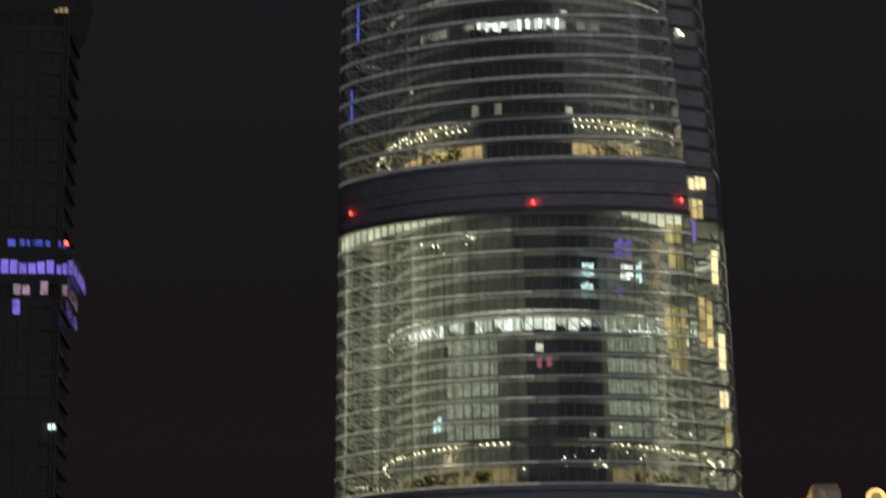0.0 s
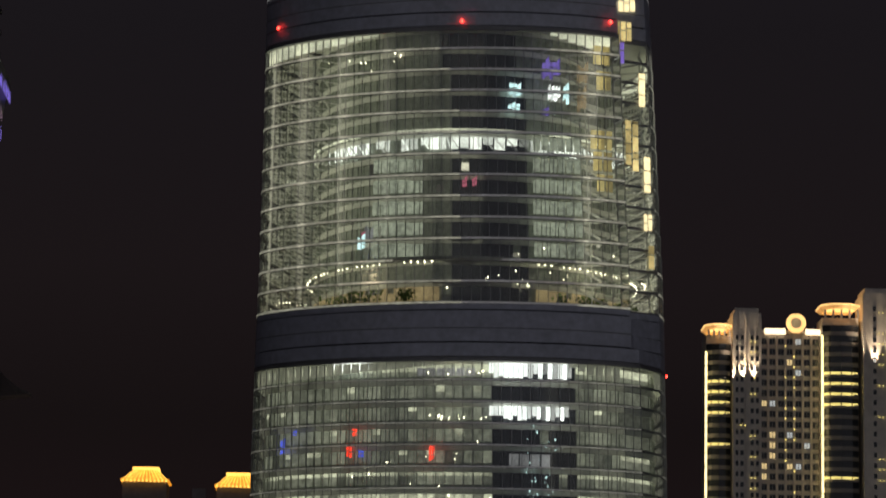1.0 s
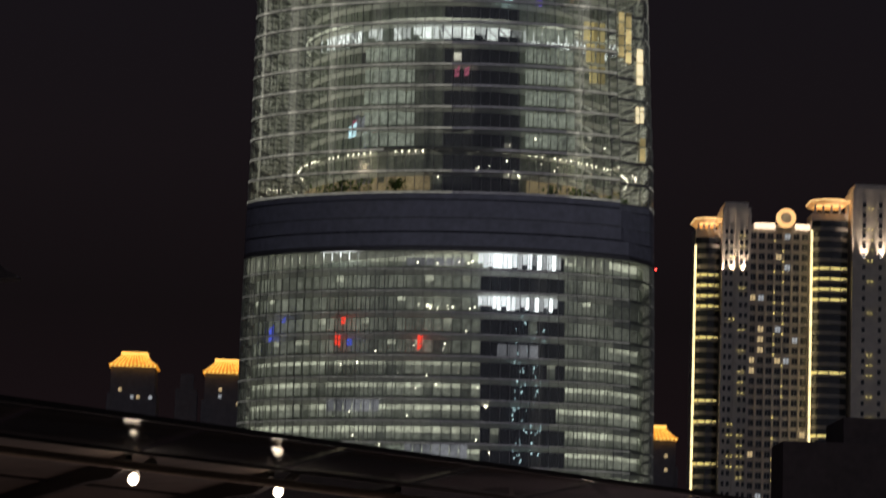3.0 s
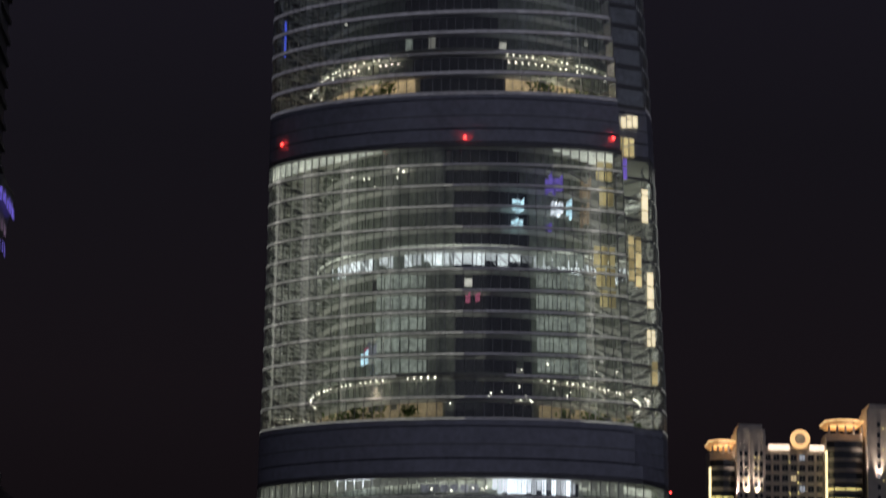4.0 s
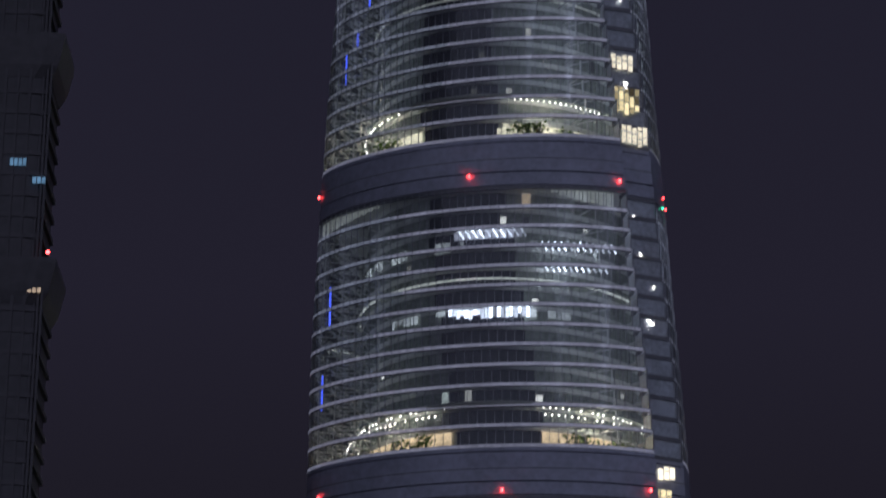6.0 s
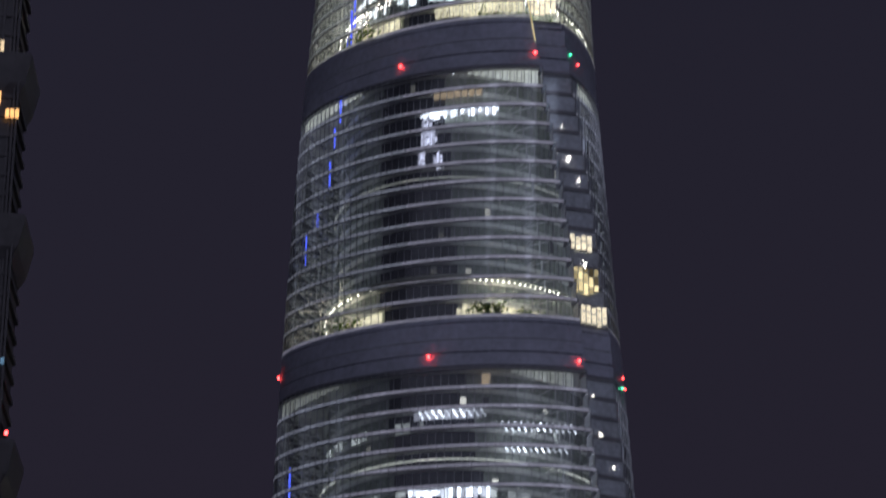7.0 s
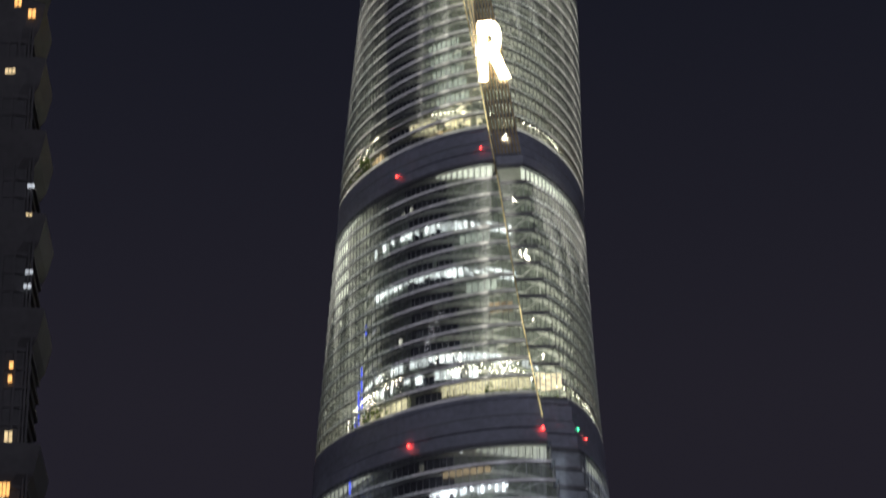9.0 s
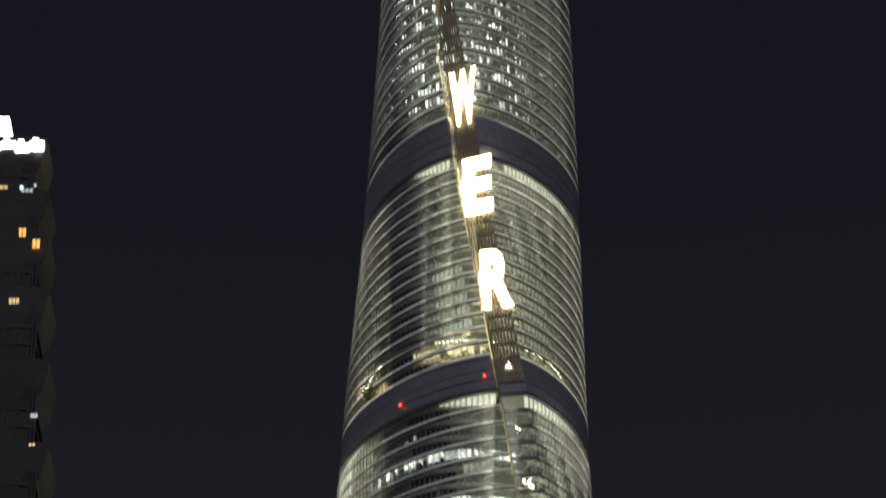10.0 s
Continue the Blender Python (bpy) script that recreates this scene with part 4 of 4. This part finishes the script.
def roofed_tower(x, y, eave, seed):
    t = thing("roofed_tower", "dark high-rise with an amber-lit hipped roof", "high-rise", "amber-roofed high-rises", at=(x, y, 0))
    s = Shape()
    s.box(-9.4, -9, 0, 9.4, 9, eave - .3)
    s.box(-10.6, -10, 0, -9.4, 10, eave - 12)
    s.box(9.4, -10, 0, 10.4, 10, eave - 12)
    part("wall", s, FARWALL, t)
    s = Shape()
    rows = []
    for hw, z in ((10.4, 0), (10.2, .7), (7.6, 2.1), (5.9, 4.0), (5.4, 5.0)):
        rows.append([(-hw, -hw, eave + z), (hw, -hw, eave + z), (hw, hw, eave + z), (-hw, hw, eave + z)])
    s.loop(rows, closed=False)
    part("roof", s, AMBER, t)
    s = Shape()
    for k in range(12):
        f = -1 + 2 * (k + .5) / 12
        s.bar((f * 10.2, -10.3, eave + .5), (f * 5.6, -5.6, eave + 4.8), 0.22)
        s.ball((f * 10.1, -10.5, eave - .1), .55, 0.9, 6)
    part("roof_rib", s, AMBER_RIM, t)
    s = Shape()
    s.box(-5.6, -5.6, eave + 5.0, 5.6, 5.6, eave + 6.3)
    part("roof_crest", s, AMBER_RIM, t)
    rng = random.Random(seed)
    for i in range(1, 20):
        for k in range(7):
            if rng.random() < .13:
                s = Shape()
                xx, z = -7.8 + k * 2.6, eave - 5 - i * 3
                s.box(xx - .7, -9.15, z, xx + .7, -9.0, z + 1.5)
                part("window", s, rng.choice((WIN_WARM, WIN_COOL, WIN_COOL)), t)


def ground_spot(az, dist):
    return dist * math.sin(radians(az)), dist * math.cos(radians(az))


roofed_tower(*ground_spot(-4.12, 1300), 133.2, 1)
roofed_tower(*ground_spot(-2.36, 1310), 132.8, 2)
roofed_tower(*ground_spot(5.72, 1330), 112.0, 3)
dim = thing("high_rise", "unlit slender high-rise, dim grey", "high-rise", at=(*ground_spot(-3.12, 1400), 0))
s = Shape()
s.box(-5, -5, 0, 5, 5, 134)
s.box(-3, -3, 134, 3, 3, 141)
part("wall", s, FARWALL, dim)

# ---- tall stepped tower at the edge of the view ----
STEEL = material("stepped_tower_steel", (0.09, 0.087, 0.092), 0.45, 0.4, 0.25, 0.06)
TIER = material("stepped_tower_glass", (0.06, 0.058, 0.064), 0.3, 0, 0.4, 0.06)
VIOLET = material("cornice_violet_lit", (0.2, 0.15, 0.4), 0.5, 0, 0.8, 0.25, (0.26, 0.2, 1.0), 0.65)
ROSE = material("cornice_rose_lit", (0.4, 0.3, 0.35), 0.5, 0, 0.8, 0.25, (0.75, 0.5, 0.75), 0.3)
BLUE_LIT = material("ledge_blue_lit", (0.2, 0.2, 0.5), 0.5, 0, 0.8, 0.25, (0.1, 0.16, 1.0), 0.5)
CROWN_LIT = material("crown_glow", (0.8, 0.8, 0.85), 0.5, 0, 0.2, 0.3, (0.92, 0.95, 1.0), 3.0)
ORANGE_WIN = material("window_lit_orange", (0.3, 0.2, 0.1), 0.5, 0, 0.5, 0.6, (1.0, 0.5, 0.14), 0.9)
TEAL_DIM = material("window_teal_dim", (0.1, 0.2, 0.25), 0.5, 0, 0.7, 0.6, (0.35, 0.7, 0.9), 0.16)
step_tower = thing("stepped_tower", "dark stepped tower with a violet-lit cornice and floodlit crown", "skyscraper", at=(-98.8, 537.5, 0))
step_tower.scale = (1, 0.3, 1)


def octagon(half, cut, z):
    return [(-half + cut, -half, z), (half - cut, -half, z), (half, -half + cut, z), (half, half - cut, z),
            (half - cut, half, z), (-half + cut, half, z), (-half, half - cut, z), (-half, -half + cut, z)]


tiers = [(0, 80, 30.6), (80, 131.8, 30.4), (131.8, 183, 30.4), (183, 228, 29.6), (228, 262, 28.7), (262, 292, 28.0), (292, 314, 27.2), (314, 334, 26.2), (334, 352, 25.2), (352, 366, 24.4), (366, 377, 23.8), (377, 391.5, 22.6)]
for a, b, half in tiers:
    s = Shape()
    s.loop([octagon(half - 1.2, 3, a), octagon(half - 1.2, 3, b)], closed=False)
    part("tier_wall", s, TIER, step_tower)
    s = Shape()
    s.loop([octagon(half - 1.0, 3, b - 9), octagon(half + .3, 3, b - 6.5), octagon(half + 1.4, 3, b - 1), octagon(half + 1.4, 3, b), octagon(half - 3, 3, b)], closed=False)
    part("flared_cornice", s, STEEL, step_tower)
    z = a + 4
    while z < b - 7:
        s = Shape()
        s.loop([octagon(half - .6, 3, z), octagon(half - .6, 3, z + .9), octagon(half - 1.3, 3, z + .9), octagon(half - 1.3, 3, z)])
        part("floor_line", s, STEEL, step_tower)
        z += 4.1
    k = -half + 4
    while k < half - 3:
        s = Shape()
        s.bar((k, -half + .5, a), (k, -half + .5, b - 6), 0.5, 0.7, (1, 0, 0))
        part("rib", s, STEEL, step_tower)
        k += 2.3
    for f in (.25, .5, .75):
        s = Shape()
        s.bar((half - 3 * f, -half + 3 - 3 * (1 - f) + .4, a), (half - 3 * f, -half + 3 - 3 * (1 - f) + .4, b - 6), .4)
        part("rib", s, STEEL, step_tower)
# crown blocks whose floodlighting is painted as white glow
s = Shape()
for k in range(14):
    s.box(-20 + k * 3.1, -24.6, 387.2 + (k % 3) * .5, -16.9 + k * 3.1, -22, 389.6 + (k % 2) * .5)
    s.box(-19.4 + k * 3.1, -24.3, 389.6, -18.2 + k * 3.1, -23, 390.6 + (k % 4) * .3)
s.box(-15, -14, 391.5, 15, 14, 399)
part("crown", s, CROWN_LIT, step_tower, "white crown, floodlight painted as glow")


def room(x, z, w, h, mat, half):
    s = Shape()
    n = max(1, round(w / 0.8))
    for k in range(n):
        s.box(x + w * k / n, -half - .15, z, x + w * (k + .75) / n, -half + .8, z + h)
    part("window", s, mat, step_tower)


for x, z, w, h, mat, half in ((19.3, 376.3, 2.6, 0.9, WIN_COOL, 25.4), (21.8, 378.0, 0.8, 0.8, WIN_COOL, 24.2), (18.9, 377.4, 0.9, 0.9, CYAN, 24.2), (19.5, 364.7, 1.6, 2.2, ORANGE_WIN, 26.0), (22.5, 361.8, 1.7, 2.2, ORANGE_WIN, 26.0),
                              (18.5, 347.8, 2.2, 1.2, WIN_WARM, 26.8), (24.9, 319.9, 1.3, 0.8, WIN_COOL, 27.8), (14.6, 377.6, 1.8, 0.8, WIN_WARM, 24.2), (24.6, 319.9, 1.6, 0.9, WIN_COOL, 27.8), (24.7, 313.0, 1.4, 0.6, WIN_WARM, 28.6),
                              (25.3, 299.7, 1.7, 0.9, WIN_COOL, 28.6), (25.1, 296.4, 1.7, 0.9, WIN_COOL, 28.6), (23.3, 278.3, 1.0, 1.5, ORANGE_WIN, 29.3), (23.2, 275.3, 1.0, 1.5, ORANGE_WIN, 29.3), (23.2, 262.1, 1.7, 2.4, WIN_WARM, 29.3),
                              (22.8, 250.7, 2.2, 2.8, ORANGE_WIN, 29.8), (22.7, 249.4, 1.3, 1.0, WIN_WARM, 29.8), (25.9, 248.0, 2.8, 1.8, ORANGE_WIN, 29.8), (19.9, 265.3, 1.0, 0.8, WIN_WARM, 29.3), (20.1, 258.2, 1.2, 2.6, WIN_COOL, 29.8),
                              (20.3, 247.2, 1.0, 2.6, WIN_COOL, 29.8), (22.2, 201.1, 3.2, 1.4, TEAL_DIM, 30.2), (26.6, 197.6, 2.6, 1.2, TEAL_DIM, 30.2), (27.0, 176.2, 2.6, 0.9, TAN, 30.6), (28.3, 98.7, 1.5, 1.0, CYAN, 30.4)):
    room(x, z, w, h, mat, half)
rng = random.Random(8)
for z, tone, fill in ((119.6, VIOLET, 0.2), (123.2, ROSE, 0.4), (127.0, VIOLET, 0.9), (132.2, BLUE_LIT, 0.55)):
    ring8 = octagon(30.6 + 1.3 * min(1, max(0, (z - 123) / 5)) if z < 131 else 29.4, 3, z)
    for side in (0, 1, 2):
        p, q = Vector(ring8[side]), Vector(ring8[(side + 1) % 8])
        m = max(3, int((q - p).length / 1.6))
        out = Vector(((q - p).y, -(q - p).x, 0)).normalized() * .35
        for k in range(m):
            if rng.random() < fill:
                s = Shape()
                a, b = p + (q - p) * (k + .1) / m + out, p + (q - p) * (k + .9) / m + out
                up = Vector((0, 0, rng.uniform(1.4, 2.8) * (0.5 if z > 131 else 1.0)))
                s.quad(a, b, b + up, a + up)
                part("lit_panel", s, tone, step_tower, "violet-lit panel")
for x, z in ((30.4, 132.6), (30.2, 184.0)):
    s = Shape()
    s.bar((x, -28, z - 1.3), (x, -28, z), .2)
    b = part("aviation_light", s, STEEL, step_tower)
    s = Shape()
    s.ball((x, -28, z + .3), .4, 1.1)
    part("lens", s, RED, b)

# ---- glass canopy in the foreground ----
CAN_GLASS = material("canopy_glass_brown", (0.11, 0.088, 0.075), 0.5, 0, 0.6, 0.25)
CAN_STEEL = material("canopy_steel_dark", (0.05, 0.045, 0.042), 0.4, 0.5, 0.3, 0.5)
CAN_TUBE = material("canopy_tube_bronze", (0.30, 0.22, 0.14), 0.4, 0.4, 0.25, 0.6)
LAMP_HOT = material("spot_lamp_warm", (0.9, 0.8, 0.6), 0.5, 0, 0.05, 0.5, (1.0, 0.84, 0.62), 9.0)
FASCIA = material("fascia_white", (0.78, 0.73, 0.72), 0.7, 0, 0.2, 0.4, bump=0.2)
FASCIA_SHADED = material("fascia_shaded", (0.26, 0.24, 0.25), 0.7, 0, 0.35, 0.4, bump=0.2)
canopy = thing("glass_canopy", "dark glass canopy on steel arms with round lamps", "canopy")
A, B = Vector((-8.6, 40.0, 6.92)), Vector((8.55, 62.6, 6.92))
along = (B - A)
back = Vector((-0.38, 0.925, 0)).normalized()
DEEP, DROP = 15.0, 0.72


def can(f, d, h=0.0):
    """A point of the canopy: f along it, d metres back from its edge."""
    return A + along * f + back * d + Vector((0, 0, h - DROP * d / DEEP))


CAN_CLEAR = glass_material("canopy_glass_clear", (0.55, 0.50, 0.46), 0.3, 0.5, 1.15)
arm_lines = [0.092 + 0.138 * k for k in range(7)]
joints = [0.0] + arm_lines + [1.0]
for k in range(8):
    for a, b in ((0.0, 3.4), (3.5, 8.4), (8.5, 15.0)):
        s = Shape()
        f0, f1 = joints[k] + .003, joints[k + 1] - .003
        low, high = [can(f0, a), can(f1, a), can(f1, b), can(f0, b)], [can(f0, a, .06), can(f1, a, .06), can(f1, b, .06), can(f0, b, .06)]
        s.loop([low, high], closed=False)
        s.f += [(3, 2, 1, 0), (4, 5, 6, 7)]
        # last bay in fascia white: its lit underside put into the colour
        part("glass_panel", s, CAN_CLEAR if a == 0 or a < 8 and 4 <= k < 7 else FASCIA if k == 7 and a > 3 else CAN_GLASS, canopy)
for f in arm_lines:
    s = Shape()
    secs = []
    for d, h in ((3.9, .10), (3.95, .26), (4.7, .34), (6.0, .28), (10.0, .26), (14.6, .24)):
        p = can(f, d)
        e = along.normalized() * .09
        secs.append([p - e, p + e, p + e - Vector((0, 0, h)), p - e - Vector((0, 0, h))])
    s.loop(secs, closed=False)
    part("arm", s, CAN_STEEL, canopy)
s = Shape()
s.bar(can(0, 0, .04), can(1, 0, .04), 0.07, 0.09)
part("edge_rail", s, CAN_STEEL, canopy)
for d in (3.45, 8.45):
    s = Shape()
    s.bar(can(0, d, -.02), can(1, d, -.02), 0.05, 0.05)
    part("purlin", s, CAN_STEEL, canopy)


def tube(a, b, r, seg=12):
    a, b = Vector(a), Vector(b)
    d = (b - a).normalized()
    u = d.cross(Vector((0, 0, 1))).normalized()
    v = d.cross(u)
    s = Shape()
    s.loop([[p + u * r * math.cos(2 * math.pi * j / seg) + v * r * math.sin(2 * math.pi * j / seg) for j in range(seg)] for p in (a, b)], closed=False)
    s.f += [tuple(range(seg)), tuple(range(2 * seg - 1, seg - 1, -1))]
    return s


def sight(az, el, dist):
    return Vector((dist * math.sin(radians(az)), dist * math.cos(radians(az)), EYE_Z + dist * math.tan(radians(el - 0.07))))


part("tube", tube(sight(-8.5, 4.30, 47), sight(7.04, 2.98, 66), 0.075), CAN_TUBE, canopy, "long bronze tube under the canopy")
for az, el, dist in ((-4.05, 3.70, 52), (-1.32, 3.57, 55), (4.61, 3.01, 62.5)):
    p = sight(az, el, dist)
    s = Shape()
    s.ball(p, 0.095, 1.1, 12)
    lampo = part("lamp_globe", s, LAMP_HOT, canopy, "glowing round lamp")
    s = tube(p + Vector((0.05, 0, .1)), p + Vector((.32, .2, .34)), .09)
    part("lamp_housing", s, CAN_STEEL, lampo)
    L = bpy.data.lights.new("canopy_lamp", "POINT")
    L.energy, L.shadow_soft_size, L.color = 9, .15, (1.0, .84, .62)
    new("canopy_lamp", L).location = p + Vector((0, -.3, -.1))
s = tube(sight(-1.2, 2.75, 60) - Vector((0, 0, 7)), sight(-1.2, 3.2, 60), .06)
part("drop_rod", s, CAN_STEEL, canopy)

# unseen area lamps at the pavilion floor, added to light the canopy's underside
for f in (0.1, 0.35, 0.6, 0.8, 0.97):
    p = can(f, 7.5)
    L = bpy.data.lights.new("canopy_fill", "AREA")
    L.shape, L.size, L.size_y = "RECTANGLE", 8, 8
    L.energy, L.color = 31, (1.0, 0.76, 0.68)
    new("canopy_fill", L).matrix_world = look((p.x, p.y, 2.0), (p.x, p.y + .3, 8))

# pavilion beneath the canopy
pav = thing("pavilion", "low pavilion with white fascia under the canopy", "pavilion")
p, q = sight(-8.4, 2.62, 82), sight(-3.2, 2.42, 84)
s = Shape()
s.bar(p, q, 1.2, .42)
part("fascia", s, FASCIA, pav)
s = Shape()
s.bar(p + Vector((0, 1, -.9)), q + Vector((12, 1, -.9)), 2.0, 1.3)
part("soffit", s, CAN_STEEL, pav)
for k in range(9):
    b = p + (q - p) * (k / 8)
    part("rafter", tube(b + Vector((0, -.4, -.5)), b + Vector((.8, -.2, -1.15)), .14), FASCIA, pav)
s = Shape()
s.bar(sight(-0.3, 2.15, 84), sight(9.8, 2.05, 92), 0.5, 1.4)
part("wall_right", s, FASCIA, pav)
# white slab edge at the canopy's far end, and the long fascia under it
for name, outline in (("end_slab", ((7.17, 3.30), (7.84, 3.56), (7.80, 2.99), (7.17, 2.90))), ("slab_rib", ((5.4, 3.20), (7.16, 3.30), (7.16, 3.17), (5.4, 3.11))), ("long_fascia", ((0.2, 2.44), (7.17, 2.88), (7.17, 2.66), (0.2, 2.14)))):
    s = Shape()
    front = [sight(az, el, 66) for az, el in outline]
    s.loop([front, [v + Vector((0, .5, 0)) for v in front]], closed=False)
    s.f += [tuple(range(len(front) - 1, -1, -1)), tuple(range(len(front), 2 * len(front)))]
    # long fascia in a greyer fascia colour, its weaker light painted in
    part(name, s, FASCIA_SHADED if name == "long_fascia" else FASCIA, pav, "pale slab edge")
for f in (0.05, 0.5, 0.95):
    b = p + (q - p) * f
    part("column", tube(Vector((b.x, b.y + 1, 0)), b + Vector((0, 1, -.6)), .25), CAN_STEEL, pav)
for az in (0.5, 4.5, 9.2):
    b = sight(az, 2.0, 87)
    part("column", tube(Vector((b.x, b.y, 0)), b, .25), CAN_STEEL, pav)
# unseen uplights added below the fascia and the end slab
for az, far in ((-7.6, 79), (-4.4, 79), (6.9, 61)):
    b = sight(az, 0, far)
    L = bpy.data.lights.new("pavilion_uplight", "AREA")
    L.size, L.energy, L.color = 1.5, 130, (1.0, 0.74, 0.68)
    new("pavilion_uplight", L).matrix_world = look((b.x, b.y, 1.5), (b.x - .3, b.y + 3, 6.6))
TRI = material("facet_panel_lilac", (0.4, 0.36, 0.45), 0.6, 0, 0.3, 0.3)
# glowing copy of the facet panel; the light on it is painted in
TRI_GLOW = material("facet_panel_glow", (0.6, 0.6, 0.7), 0.6, 0, 0.3, 0.3, (0.8, 0.76, 1.0), 0.35)
for k in range(12):
    a, b, c = sight(6.54 + k * .34, 2.6, 78), sight(6.2 + k * .34, 2.6, 78), sight(6.37 + k * .34 + .12 * (k % 2), 1.6, 78)
    s = Shape()
    s.v = [tuple(a), tuple(b), tuple(c), tuple(c + Vector((0, .4, 0))), tuple(a + Vector((0, .4, 0))), tuple(b + Vector((0, .4, 0)))]
    s.f = [(0, 1, 2), (4, 3, 5), (0, 2, 3, 4), (1, 5, 3, 2)]
    part("facet", s, TRI_GLOW if k in (6, 8, 9) else TRI, pav)
EXIT = material("exit_sign_green", (0.1, 0.4, 0.2), 0.5, 0, 0.1, 0.5, (0.45, 1.0, 0.55), 1.0)
ex = thing("exit_sign", "small glowing green sign hanging under the canopy", "sign")
c = sight(-0.62, 2.16, 58)
s = Shape()
s.box(c.x - .16, c.y - .05, c.z - .2, c.x + .16, c.y + .05, c.z + .16)
part("sign_box", s, EXIT, ex)
s = tube(c + Vector((0, 0, .15)), c + Vector((0, 0, .9)), .02)
part("hanger", s, CAN_STEEL, ex)

TILE_DARK = material("hall_cladding_dark", (0.09, 0.07, 0.07), 0.7, 0, 0.3, 0.4)
# dark stage-like volume beyond the canopy
hall = thing("hall", "dark flat-roofed hall with rooftop box", "hall")
s = Shape()
c = sight(9.6, 0, 108)
s.box(c.x - 2.7, c.y, 0, c.x + 14, c.y + 3, 3 + 108 * math.tan(radians(4.72)))
part("wall", s, TILE_DARK, hall)
s = Shape()
s.box(c.x - .4, c.y + 1, 3 + 108 * math.tan(radians(4.72)), c.x + 3, c.y + 5, 3 + 108 * math.tan(radians(5.25)))
part("roof_box", s, TILE_DARK, hall)

# upturned eave of a roof near the camera
TILE = material("eave_tile_dark", (0.07, 0.055, 0.05), 0.6, 0, 0.3, 1.2, bump=0.3)
LANTERN = material("lantern_red", (0.5, 0.05, 0.02), 0.5, 0, 0.3, 1.0, (1.0, 0.10, 0.03), 0.5)
eave = thing("pavilion_roof", "dark upturned tiled roof corner", "roof")
s = Shape()
rows = []
for az, lo, hi in ((-6.4, 7.38, 7.42), (-6.6, 7.36, 7.50), (-6.9, 7.32, 7.72), (-7.3, 7.24, 8.18), (-8.2, 7.2, 8.6), (-10.5, 7.0, 9.6)):
    a, b = sight(az, lo, 40), sight(az, hi, 40.3)
    rows.append([a, b, b + Vector((0, .3, .02)), a + Vector((0, .5, .02))])
s.loop(rows, closed=False)
s.f.append((3, 2, 1, 0))
part("tile_slope", s, TILE, eave)
part("lantern", tube(sight(-7.36, 7.30, 39.6), sight(-7.36, 7.52, 39.6), .09), LANTERN, eave)
part("column", tube(Vector((-5.6, 41, 0)), sight(-7.85, 7.25, 41), .12), TILE, eave)
